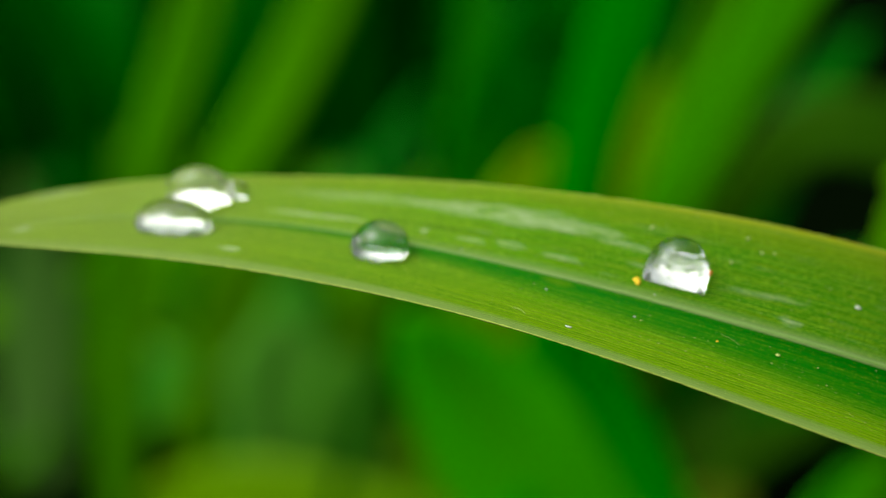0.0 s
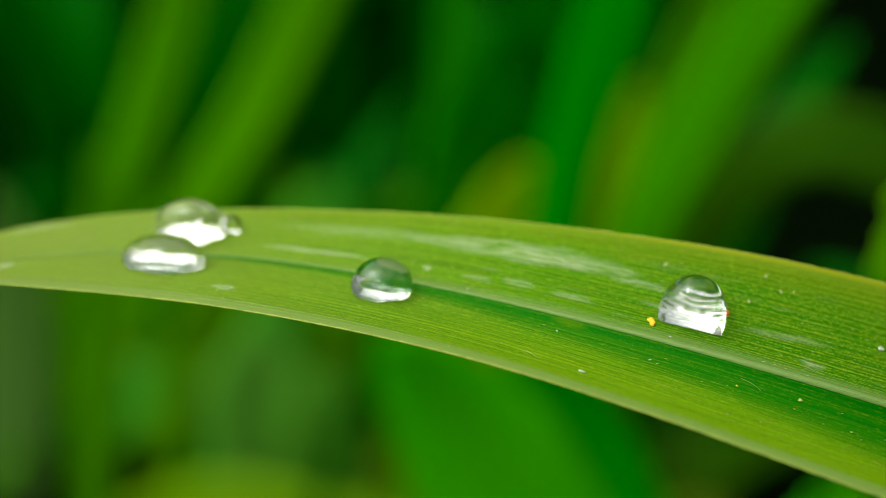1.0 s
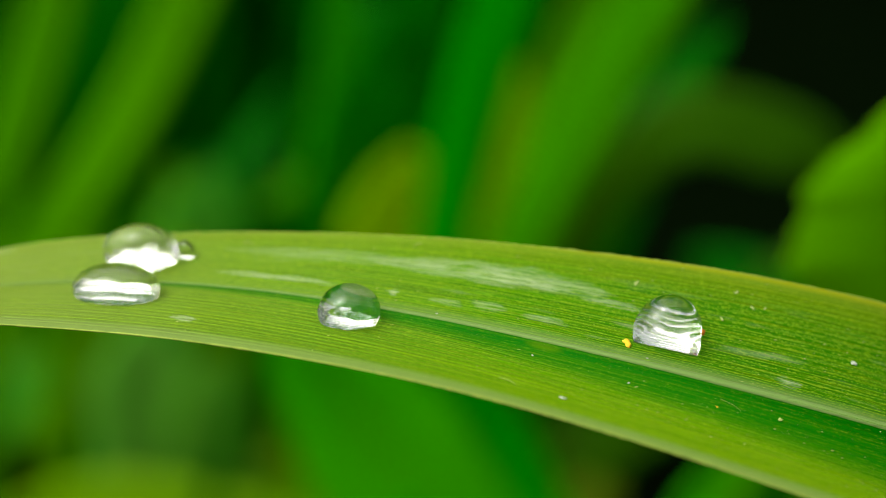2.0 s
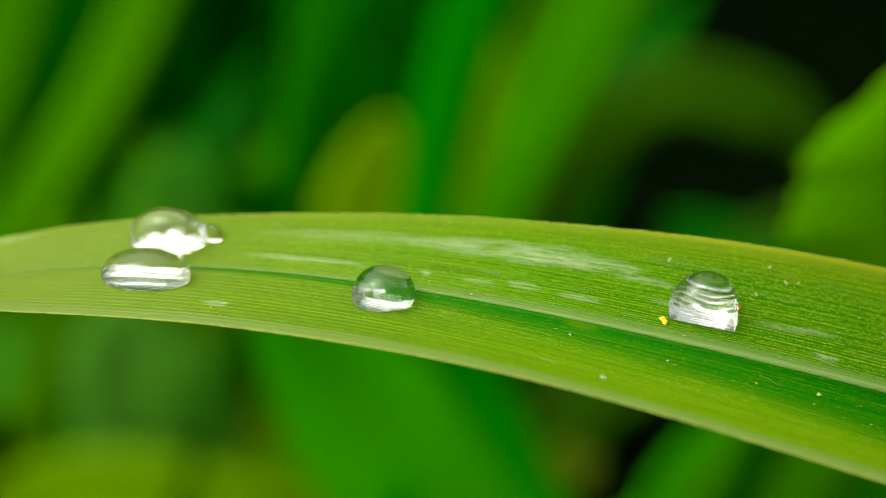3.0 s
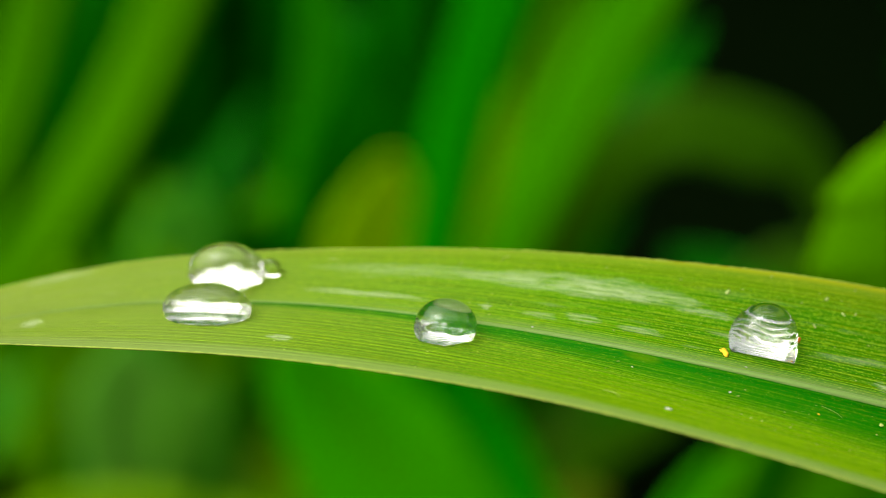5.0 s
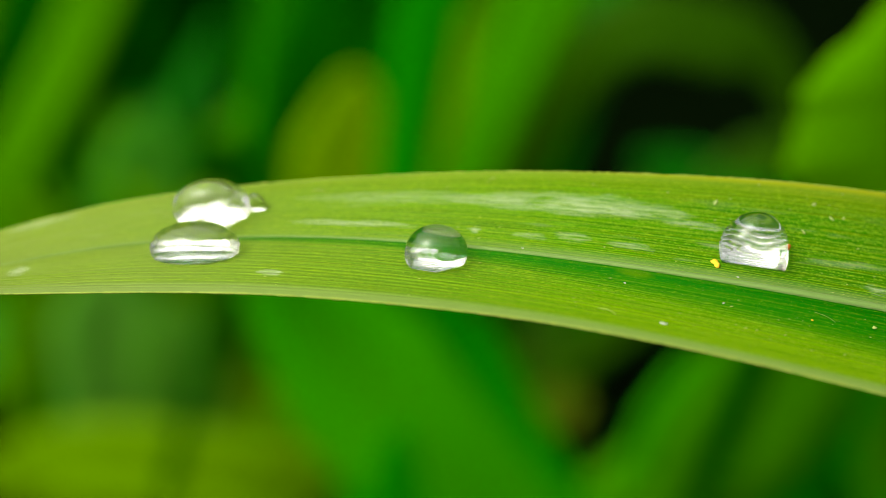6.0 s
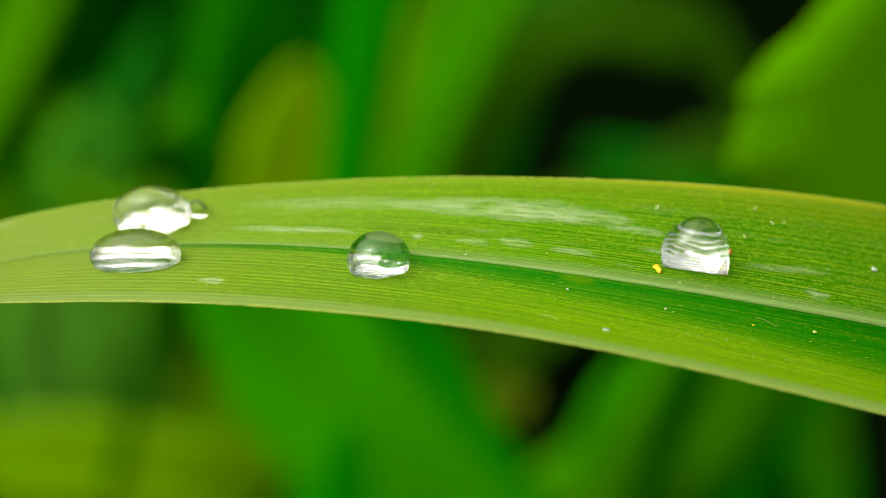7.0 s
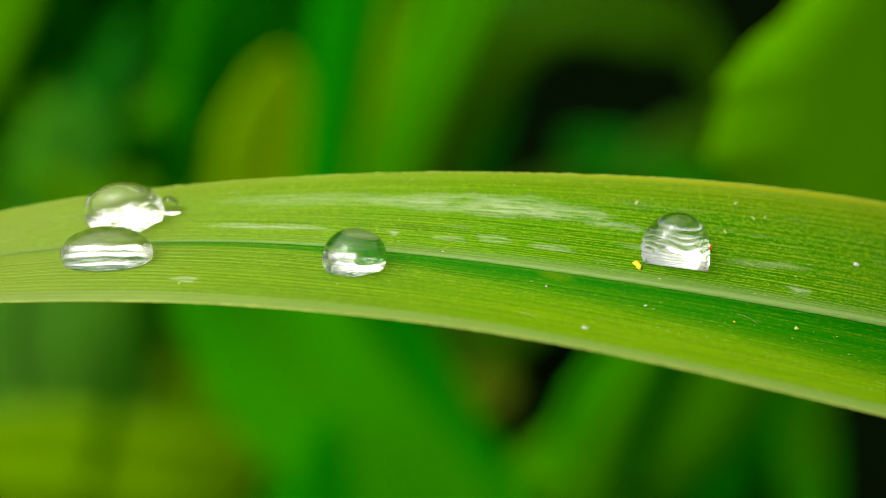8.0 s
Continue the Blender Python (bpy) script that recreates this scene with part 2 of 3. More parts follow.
    colour = mix_colour(tree, link, "MIX", maths(tree, link, "MULTIPLY", edge.outputs[0], toward.outputs[0]), colour, (0.19, 0.205, 0.005))
    # a greyer olive mottled over the tip
    tipward = ramp(tree, [(0.14, (0.5, 0.5, 0.5)), (0.26, (0.36, 0.36, 0.36)), (0.38, (0, 0, 0))])
    link(along, tipward.inputs[0])
    mottle = ramp(tree, [(0.40, (0.2, 0.2, 0.2)), (0.60, (1, 1, 1))])
    link(streaks(9.0, 40.0, 5.0, 0.7), mottle.inputs[0])
    colour = mix_colour(tree, link, "MIX", maths(tree, link, "MULTIPLY", tipward.outputs[0], mottle.outputs[0]), colour, (0.135, 0.18, 0.045))
    # dried film left by earlier drops
    film = ramp(tree, [(0.60, (0, 0, 0)), (0.72, (1, 1, 1))])
    link(patch, film.inputs[0])
    band = ramp(tree, [(0.52, (0, 0, 0)), (0.6, (1, 1, 1)), (0.82, (1, 1, 1)), (0.9, (0, 0, 0))])
    link(across, band.inputs[0])
    dried = maths(tree, link, "MULTIPLY", maths(tree, link, "MULTIPLY", film.outputs[0], band.outputs[0]), 0.3)
    colour = mix_colour(tree, link, "MIX", dried, colour, (0.25, 0.29, 0.17))
    # dried water marks, broken by a fine grain
    worn = ramp(tree, [(0.42, (0, 0, 0)), (0.56, (1, 1, 1))])
    link(streaks(34.0, 130.0, 5.0, 0.75), worn.inputs[0])

    def warped(source, fu, fv, by):
        return maths(tree, link, "MULTIPLY_ADD", maths(tree, link, "SUBTRACT", streaks(fu, fv, 4.0, 0.7), 0.5), by, source)

    along_w, across_w = warped(along, 60.0, 23.0, 0.03), warped(across, 33.0, 40.0, 0.07)

    def stain(col, x, v, long, wide, much):
        du = maths(tree, link, "MULTIPLY", maths(tree, link, "SUBTRACT", along_w, (x + 3) / 6), 6 / long)
        dv = maths(tree, link, "MULTIPLY", maths(tree, link, "SUBTRACT", across_w, (v + 1) / 2), 2 / wide)
        far_off = maths(tree, link, "ADD", maths(tree, link, "MULTIPLY", du, du), maths(tree, link, "MULTIPLY", dv, dv))
        soft = maths(tree, link, "SUBTRACT", 1.0, far_off, clamp=True)
        soft = maths(tree, link, "MULTIPLY", maths(tree, link, "POWER", soft, 0.6), maths(tree, link, "MULTIPLY", worn.outputs[0], much))
        return mix_colour(tree, link, "MIX", soft, col, (0.27, 0.33, 0.19))

    colour = stain(colour, 0.55, 0.645, 0.60, 0.125, 0.62)
    colour = stain(colour, -0.25, 0.66, 0.55, 0.10, 0.35)
    colour = stain(colour, 0.85, 0.62, 0.35, 0.05, 0.4)
    colour = stain(colour, 0.095, 0.25, 0.04, 0.045, 0.8)
    colour = stain(colour, 0.36, 0.24, 0.08, 0.05, 0.5)
    colour = stain(colour, 0.56, 0.28, 0.09, 0.05, 0.5)
    colour = stain(colour, 0.82, 0.26, 0.11, 0.04, 0.5)
    colour = stain(colour, 1.15, 0.55, 0.16, 0.04, 0.6)
    colour = stain(colour, 1.97, 0.20, 0.07, 0.05, 0.6)
    colour = stain(colour, -0.90, -0.63, 0.05, 0.05, 0.8)
    colour = stain(colour, -2.15, -0.44, 0.06, 0.14, 0.8)
    colour = stain(colour, -2.12, 0.87, 0.2, 0.09, 0.6)
    colour = stain(colour, -0.50, 0.25, 0.34, 0.045, 0.8)
    # a fine pale dotting of cells
    dots = node("ShaderNodeTexVoronoi", Scale=1.0)
    at = node("ShaderNodeCombineXYZ")
    link(maths(tree, link, "MULTIPLY", along, 420.0), at.inputs[0])
    link(maths(tree, link, "MULTIPLY", across, 110.0), at.inputs[1])
    link(at.outputs[0], dots.inputs["Vector"])
    speck = ramp(tree, [(0.0, (1, 1, 1)), (0.22, (0, 0, 0))])
    link(dots.outputs["Distance"], speck.inputs[0])
    colour = mix_colour(tree, link, "MIX", maths(tree, link, "MULTIPLY", speck.outputs[0], 0.35), colour, (0.17, 0.24, 0.03))
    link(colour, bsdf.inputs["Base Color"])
    bsdf.inputs["Roughness"].default_value = 0.42
    bsdf.inputs["Specular IOR Level"].default_value = 0.025
    bump = node("ShaderNodeBump", Strength=0.45, Distance=0.00005)
    link(maths(tree, link, "SUBTRACT", maths(tree, link, "ADD", fine, maths(tree, link, "MULTIPLY", cells.outputs[0], 0.4)), vein), bump.inputs["Height"])
    link(bump.outputs[0], bsdf.inputs["Normal"])
    see_through(tree, link, bsdf, colour, 0.4)
    return mat


def grass_material(name, low, high, share=0.45, rough=0.45, grain_size=(160, 160, 9)):
    mat, tree, bsdf, node, link = shader(name)
    info = node("ShaderNodeObjectInfo")
    tex = node("ShaderNodeTexCoord")
    turn = node("ShaderNodeMapping", Scale=grain_size)
    link(tex.outputs["Object"], turn.inputs["Vector"])
    noise_tex = node("ShaderNodeTexNoise", Scale=1.0, Detail=4.0)
    link(turn.outputs[0], noise_tex.inputs["Vector"])
    blend = maths(tree, link, "MULTIPLY_ADD", noise_tex.outputs[0], 0.6, maths(tree, link, "MULTIPLY_ADD", info.outputs["Random"], 0.7, -0.15), clamp=True)
    colour = mix_colour(tree, link, "MIX", blend, low, high)
    link(colour, bsdf.inputs["Base Color"])
    bsdf.inputs["Roughness"].default_value = rough
    bsdf.inputs["Specular IOR Level"].default_value = 0.04
    bump = node("ShaderNodeBump", Strength=0.3, Distance=0.0003)
    link(noise_tex.outputs[0], bump.inputs["Height"])
    link(bump.outputs[0], bsdf.inputs["Normal"])
    see_through(tree, link, bsdf, colour, share)
    return mat


def plain_material(name, low, high, rough, scale=4000.0, gloss=0.03):
    mat, tree, bsdf, node, link = shader(name)
    tex = node("ShaderNodeTexCoord")
    n = node("ShaderNodeTexNoise", Scale=scale, Detail=5.0)
    link(tex.outputs["Object"], n.inputs["Vector"])
    colour = mix_colour(tree, link, "MIX", n.outputs[0], low, high)
    link(colour, bsdf.inputs["Base Color"])
    bsdf.inputs["Roughness"].default_value = rough
    bsdf.inputs["Specular IOR Level"].default_value = gloss
    return mat


def water_material():
    mat, tree, bsdf, node, link = shader("water")
    bsdf.inputs["Base Color"].default_value = (1, 1, 1, 1)
    bsdf.inputs["Roughness"].default_value = 0.0
    bsdf.inputs["IOR"].default_value = 1.333
    bsdf.inputs["Transmission Weight"].default_value = 1.0
    # part of the light goes straight on, as through a thin film
    clear = tree.nodes.new("ShaderNodeBsdfTransparent")
    both = tree.nodes.new("ShaderNodeMixShader")
    both.inputs[0].default_value = 0.14
    link(bsdf.outputs[0], both.inputs[1])
    link(clear.outputs[0], both.inputs[2])
    link(both.outputs[0], tree.nodes["Material Output"].inputs["Surface"])
    return mat


LEAF = main_leaf_material()
MIDRIB = grass_material("pale_midrib", (0.065, 0.14, 0.018), (0.10, 0.18, 0.04), 0.3)
RIB = grass_material("streaked_midrib", (0.05, 0.125, 0.012), (0.12, 0.19, 0.055), 0.3, 0.45, (220, 5000, 5000))
GREEN = grass_material("pure_green_grass", (0.002, 0.30, 0.0005), (0.004, 0.44, 0.0005))
PURE = grass_material("clear_green_grass", (0.002, 0.22, 0.0005), (0.004, 0.32, 0.0005))
FRESH = grass_material("fresh_green_grass", (0.014, 0.28, 0.0003), (0.045, 0.40, 0.0005))
OLIVE = grass_material("yellow_green_grass", (0.042, 0.24, 0.0003), (0.08, 0.31, 0.0005))
MUSTARD = grass_material("faded_yellow_grass", (0.085, 0.205, 0.0005), (0.12, 0.25, 0.001))
SOFT = grass_material("soft_pale_grass", (0.075, 0.28, 0.014), (0.11, 0.34, 0.032))
DUN = grass_material("dun_grass", (0.055, 0.095, 0.002), (0.08, 0.125, 0.004))
YELLOW = grass_material("yellowing_grass", (0.16, 0.28, 0.0005), (0.26, 0.34, 0.001))
WAN = grass_material("wan_green_grass", (0.04, 0.27, 0.010), (0.075, 0.35, 0.022))
LIME = grass_material("lime_green_grass", (0.040, 0.29, 0.0003), (0.080, 0.40, 0.0005))
STRAW = grass_material("straw_green_grass", (0.18, 0.37, 0.0005), (0.25, 0.45, 0.001))
PALE = grass_material("pale_dry_grass", (0.09, 0.24, 0.03), (0.16, 0.32, 0.07))
BRIGHT = grass_material("bright_green_grass", (0.045, 0.41, 0.0003), (0.085, 0.53, 0.0005))
MOSS = grass_material("soft_olive_grass", (0.055, 0.23, 0.0003), (0.10, 0.29, 0.0006))
# this green is dulled to carry the shade that dims its blades
DULL = grass_material("shade_dulled_grass", (0.016, 0.072, 0.0003), (0.030, 0.100, 0.0005))
BROAD = grass_material("broad_leaf_green", (0.075, 0.27, 0.0003), (0.115, 0.34, 0.0005))
DARK = grass_material("deep_green_grass", (0.0006, 0.075, 0.0001), (0.0015, 0.15, 0.0002))
MARGIN = grass_material("pale_margin", (0.10, 0.16, 0.004), (0.20, 0.26, 0.05), 0.3, 0.45, (900, 900, 900))
FOREST = grass_material("forest_green_grass", (0.001, 0.10, 0.0003), (0.002, 0.14, 0.0003))
WATER = water_material()
# soil is coloured near black to stand for the deep shade between blades
SOIL = plain_material("shade_dark_soil", (0.0004, 0.001, 0.0003), (0.0008, 0.0025, 0.0004), 0.95, 60.0, 0.0)
WHITE_DUST = plain_material("white_dust", (0.17, 0.20, 0.14), (0.28, 0.30, 0.26), 0.7)
POLLEN = plain_material("orange_pollen", (0.26, 0.17, 0.004), (0.42, 0.29, 0.03), 0.6)
CHAFF = plain_material("pale_chaff", (0.13, 0.19, 0.03), (0.22, 0.27, 0.09), 0.8)
FLAKE = plain_material("thin_chaff_flake", (0.10, 0.155, 0.03), (0.16, 0.20, 0.07), 0.8)
BROWN = plain_material("brown_grain", (0.22, 0.06, 0.008), (0.30, 0.10, 0.015), 0.6)

# ---- building helpers ----


def part(name, bm, material, parent, label="", smooth=True):
    mesh = bpy.data.meshes.new(name)
    bmesh.ops.recalc_face_normals(bm, faces=bm.faces)
    for face in bm.faces:
        face.smooth = smooth
    bm.to_mesh(mesh)
    bm.free()
    mesh.materials.append(material)
    ob = new(name, mesh)
    ob.parent = parent
    if label:
        tagged(ob, label)
    return ob


def tube_grid(bm, rings):
    """Joins rings of points into a closed skin."""
    made = [[bm.verts.new(p) for p in ring] for ring in rings]
    n = len(made[0])
    for a, b in zip(made, made[1:]):
        for i in range(n):
            j = (i + 1) % n
            bm.faces.new((a[i], a[j], b[j], b[i]))
    bm.faces.new(made[0])
    bm.faces.new(made[-1][::-1])
    return made


# ---- ground ----


def build_ground():
    bm = bmesh.new()
    steps = [-400, -60, -12, -4] + [i * 0.1 for i in range(-15, 16)] + [4, 12, 60, 400]
    rows = []
    for x in steps:
        rows.append([bm.verts.new((x, y, 0.012 * noise.noise((x * 5, y * 5, 0)) if abs(x) < 2 and abs(y) < 2 else 0.0)) for y in steps])
    for a, b in zip(rows, rows[1:]):
        for i in range(len(steps) - 1):
            bm.faces.new((a[i], b[i], b[i + 1], a[i + 1]))
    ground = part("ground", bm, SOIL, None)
    tagged(ground, "soil under the grass, coloured near black for the shade there", "ground", kind="structure")


build_ground()

# ---- the blade that carries the drops (its own lengths in centimetres) ----
FAR_Y = (0.57388, -0.19105, -0.00737, 0.01504, -0.00033, 0.00011)
FAR_Z = (0.07649, 0.09784, -0.03439, -0.00928, -0.00152)
MID_Y = (0.01578, -0.33056, -0.00696, 0.02286, -0.00016, -0.00038)
MID_Z = (0.0689, 0.07194, -0.0485, -0.0086, -0.00043)
NEAR_Y = (-0.60768, -0.30969, -0.01642, 0.01626, 0.00173, -0.00041)
NEAR_Z = (0.22889, 0.01374, -0.05238, -0.01117, 0.00114)
X_TIP, X_LEFT, X_RIGHT = -6.0, -2.6, 2.8
HEIGHT = 0.42


def poly(c, x):
    def value(q):
        return sum(k * q ** i for i, k in enumerate(c))
    if x < X_LEFT:
        return value(X_LEFT) + (x - X_LEFT) * (value(X_LEFT + 0.05) - value(X_LEFT)) / 0.05
    return value(x)


def section(x):
    far = Vector((x, poly(FAR_Y, x), poly(FAR_Z, x)))
    mid = Vector((x, poly(MID_Y, x), poly(MID_Z, x)))
    near = Vector((x, poly(NEAR_Y, x), poly(NEAR_Z, x)))
    if x < X_LEFT:
        k = max(0.02, (x - X_TIP) / (X_LEFT - X_TIP)) ** 0.7
        far, near = mid + (far - mid) * k, mid + (near - mid) * k
    return far, mid, near


def on_leaf(x, v, ribs=0.0022):
    """A point of the upper side, in centimetres: v is -1 at the near margin, 0 on the midrib, 1 at the far margin."""
    far, mid, near = section(x)
    a = abs(v)
    edge, hump = (far, -0.01 - 0.02 * max(-1.5, x)) if v > 0 else (near, -0.03 - 0.035 * max(-1.5, x))
    p = mid.lerp(edge, a)
    p.z += hump * math.sin(math.pi * a ** 0.7)
    p.z += ribs * math.sin(a * 2 * math.pi * 17) * min(1, a * 8) * min(1, (1 - a) * 8)
    p.z += 0.012 * noise.noise((x * 0.9, v * 1.3, 3.0)) * a
    return p


def leaf_normal(x, v):
    du = on_leaf(x + 0.03, v) - on_leaf(x - 0.03, v)
    dv = on_leaf(x, min(1, v + 0.06)) - on_leaf(x, max(-1, v - 0.06))
    return du.cross(dv).normalized()


def leaf_spot(x, y):
    """The v at which the upper side passes over (x, y)."""
    lo, hi = -1.0, 1.0
    for _ in range(16):
        m = (lo + hi) / 2
        lo, hi = (m, hi) if on_leaf(x, m).y < y else (lo, m)
    return (lo + hi) / 2


def metres(p):
    return Vector((p.x, p.y, p.z)) * 0.01 + Vector((0, 0, HEIGHT))


def root_run():
    """Poses that carry the last seen section down to the soil."""
    start = section(X_RIGHT)[1]
    way = (start - section(X_RIGHT - 0.1)[1]).normalized()
    axis = way.cross(Vector((0, 0, 1))).normalized()
    at, here, runs = start.copy(), way.copy(), []
    while metres(at).z > -0.01:
        if here.z > -0.985:
            here = Matrix.Rotation(-0.028, 3, axis) @ here
        at = at + here * 0.35
        runs.append((at.copy(), way.rotation_difference(here)))
    return start, runs


def leaf_rings(vs, taper=False):
    xs = [X_TIP + (X_LEFT - X_TIP) * i / 30 for i in range(30)] + [X_LEFT + (X_RIGHT - X_LEFT) * i / 240 for i in range(241)]
    rings = [[on_leaf(x, v * (min(1.0, max(0.3, 0.6 + 0.25 * x)) if taper else 1)) for v in vs] for x in xs]
    start, runs = root_run()
    last = rings[-1]
    for i, (at, turn) in enumerate(runs):
        slim = 1 - 0.5 * i / len(runs)
        rings.append([at + turn @ ((p - start) * slim) for p in last])
    return rings


def build_main_blade():
    thing = new("grass_blade")
    vs = [i / 64 - 1 for i in range(129)]
    rings = leaf_rings(vs)
    bm = bmesh.new()
    layer = bm.loops.layers.uv.new("UVMap")
    top = [[bm.verts.new(metres(p)) for p in ring] for ring in rings]
    low = [[bm.verts.new(metres(p - Vector((0, 0, 0.028 * (1 - 0.75 * abs(v) ** 4))))) for p, v in zip(ring, vs)] for ring in rings]
    places = {}
    for i, ring in enumerate(rings):
        x = ring[64].x if i < 271 else X_RIGHT + (i - 270) * 0.35
        for j, v in enumerate(vs):
            places[top[i][j]] = places[low[i][j]] = ((x + 3) / 6, (v + 1) / 2)
    n = len(vs) - 1
    for i in range(len(rings) - 1):
        for j in range(n):
            bm.faces.new((top[i][j], top[i + 1][j], top[i + 1][j + 1], top[i][j + 1]))
            bm.faces.new((low[i][j], low[i][j + 1], low[i + 1][j + 1], low[i + 1][j]))
        for j in (0, n):
            bm.faces.new((top[i][j], low[i][j], low[i + 1][j], top[i + 1][j]))
    for face in bm.faces:
        for loop in face.loops:
            loop[layer].uv = places[loop.vert]
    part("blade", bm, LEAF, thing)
    bm = bmesh.new()
    band = [-0.014, -0.004, 0.018, 0.04, 0.06]
    rise = [0.0, 0.006, 0.0045, 0.003, 0.0]
    tall = leaf_rings(band, taper=True)
    tube_grid(bm, [[metres(p + Vector((0, 0, r))) for p, r in zip(ring, rise)] + [metres(p - Vector((0, 0, 0.01))) for p in ring[::-1]] for ring in tall])
    part("midrib", bm, RIB, thing, "pale raised midrib")
    # thin uneven margins
    for v in (-1.0, 1.0):
        bm = bmesh.new()
        rings = []
        for i, ring in enumerate(leaf_rings([v])):
            r = 0.0048 * (1 + 0.8 * noise.noise((i * 2.7, v * 3, 0.5)))
            p = ring[0] - Vector((0, 0, 0.003))
            rings.append([metres(p + Vector((0, math.cos(k * math.pi / 3), math.sin(k * math.pi / 3))) * r) for k in range(6)])
        tube_grid(bm, rings)
        part("margin", bm, MARGIN, thing, "thin pale margin")
    tagged(thing, "arching yellow-green grass blade with pale midrib carrying dewdrops", "grass blade")


build_main_blade()

# ---- dewdrops ----


def drop(x, y, long, deep, tall, turn=0.0, seed=0, sink=0.28, label="", wave=0.027, swell=0.0009, rough=0.0008, ribs=0.0, touch=0.1, cuts=(), square=0.0, ragged=1.0, sharp=1):
    """A bead of water on the blade at (x, y), in centimetres."""
    v = leaf_spot(x, y)
    seat, up = on_leaf(x, v), leaf_normal(x, v)
    way = on_leaf(x + 0.05, v) - on_leaf(x - 0.05, v)
    side = up.cross(way).normalized()
    way = side.cross(up)
    spin = Matrix.Rotation(radians(turn), 3, up)
    way, side = spin @ way, spin @ side
    # a sphere cut below its waist, slightly flattened by its weight
    count, around, deep_rings = 36, 108, 52
    floor_at = -1 + 2 * sink
    bm = bmesh.new()
    made = []

    def ridge(a):
        return 2 * max(0.0, math.sin(a)) ** sharp - 0.6 if sharp > 1 else math.sin(a)

    def point(r, h, k):
        b = 2 * math.pi * k / around
        low = max(0.0, 1 - 3 * (h - floor_at))
        wob = 1 + 0.014 * ragged * noise.noise((math.cos(b) * 1.2 + seed, math.sin(b) * 1.2, h)) + 0.06 * ragged * low * noise.noise((math.cos(b) * 2.1 + seed, math.sin(b) * 2.1, 9.0))
        hh = (h - floor_at) / (1 - floor_at) * tall
        # the wet edge is held straight along the veins
        hold = max(0.0, 1 - hh / (0.8 * tall)) ** 0.7
        n = 2 + square * hold * min(1.0, max(0.0, -2 * math.sin(b)))
        r *= (abs(math.cos(b)) ** n + abs(math.sin(b)) ** n) ** (-1 / n)
        qx, qy = r * math.cos(b) * wob, r * math.sin(b) * wob
        for nx, ny, reach in cuts:
            over = qx * nx + qy * ny - reach
            if over > 0:
                qx, qy = qx - nx * over * hold, qy - ny * over * hold
        px, py = qx * long / 2, qy * deep / 2
        p = seat + way * px + side * py
        settle = 0.0
        if hh < tall * 0.75:
            under = on_leaf(p.x, leaf_spot(p.x, p.y), ribs) - p
            settle = max(-0.06, min(0.06, under.dot(up))) * (1 - hh / tall / 0.75)
        # the far part wets the blade, the near part rests on a film of air
        ahead = py / (deep / 2) - touch - 0.14 * ragged * noise.noise((p.x * 14, p.y * 5, seed * 1.7)) - 0.10 * ragged * noise.noise((p.x * 70, p.y * 70, seed * 2.3))
        grip = max(0.0, min(1.0, 0.5 + ahead / 0.08)) * max(0.0, 1 - 5 * hh / tall)
        return p + up * (hh + 0.004 - 0.012 * grip + settle)

    a0 = math.asin(floor_at)
    for i in range(count):
        a = a0 + (math.pi / 2 - a0) * i / count
        made.append([bm.verts.new(metres(point(math.cos(a) ** 0.95, math.sin(a), k))) for k in range(around)])
    apex = bm.verts.new(metres(seat + up * (tall + 0.004)))
    for a, b in zip(made, made[1:]):
        for k in range(around):
            j = (k + 1) % around
            bm.faces.new((a[k], a[j], b[j], b[k]))
    for k in range(around):
        bm.faces.new((made[-1][k], made[-1][(k + 1) % around], apex))
    # underside, ribbed by the veins it lies on
    r0 = math.cos(a0) ** 0.95
    before = made[0]
    for step in range(1, deep_rings):
        r = r0 * (1 - step / deep_rings)
        ring = []
        for k in range(around):
            p = point(r, floor_at, k)
            off = (p - seat).dot(side)
            ring.append(bm.verts.new(metres(p + up * (swell * ridge(off * 2 * math.pi / wave + seed + 1.5 * ragged * noise.noise((p.x * 6, p.y * 12, seed)) + 1.2 * ragged * noise.noise((p.x * 45, p.y * 20, seed + 3))) * min(1, step / 4) + rough * noise.noise((p.x * 14, p.y * 45, seed)) + rough * 0.4 * noise.noise((p.x * 50, p.y * 90, seed))))))
        for k in range(around):
            j = (k + 1) % around
            bm.faces.new((before[j], before[k], ring[k], ring[j]))
        before = ring
    bm.faces.new(before[::-1])
    ob = part("water_drop", bm, WATER, None)
    tagged(ob, label, "water drop", "dewdrops on the blade")
    return ob


drop(-0.105, -0.08, 0.298, 0.28, 0.172, seed=1, sink=0.29, wave=0.027, swell=0.0010, rough=0.0006, ribs=0.0004, touch=0.52, ragged=0.5, sharp=3, square=0.8, cuts=((0, -1, 0.82), (0.68, -0.73, 0.74)), label="round clear dewdrop resting on the blade's midrib")
drop(1.415, -0.125, 0.325, 0.30, 0.208, seed=2, sink=0.48, wave=0.027, swell=0.0009, rough=0.0002, ribs=0.0, touch=0.80, ragged=0.25, sharp=4, square=3.0, cuts=((0, -1, 0.76),), label="tall clear dewdrop beside an orange pollen grain")
drop(-1.27, 0.165, 0.45, 0.305, 0.155, seed=3, sink=0.38, wave=0.06, swell=0.0015, ribs=0.0018, touch=0.66, ragged=0.5, label="low oval dewdrop stretched along the midrib")
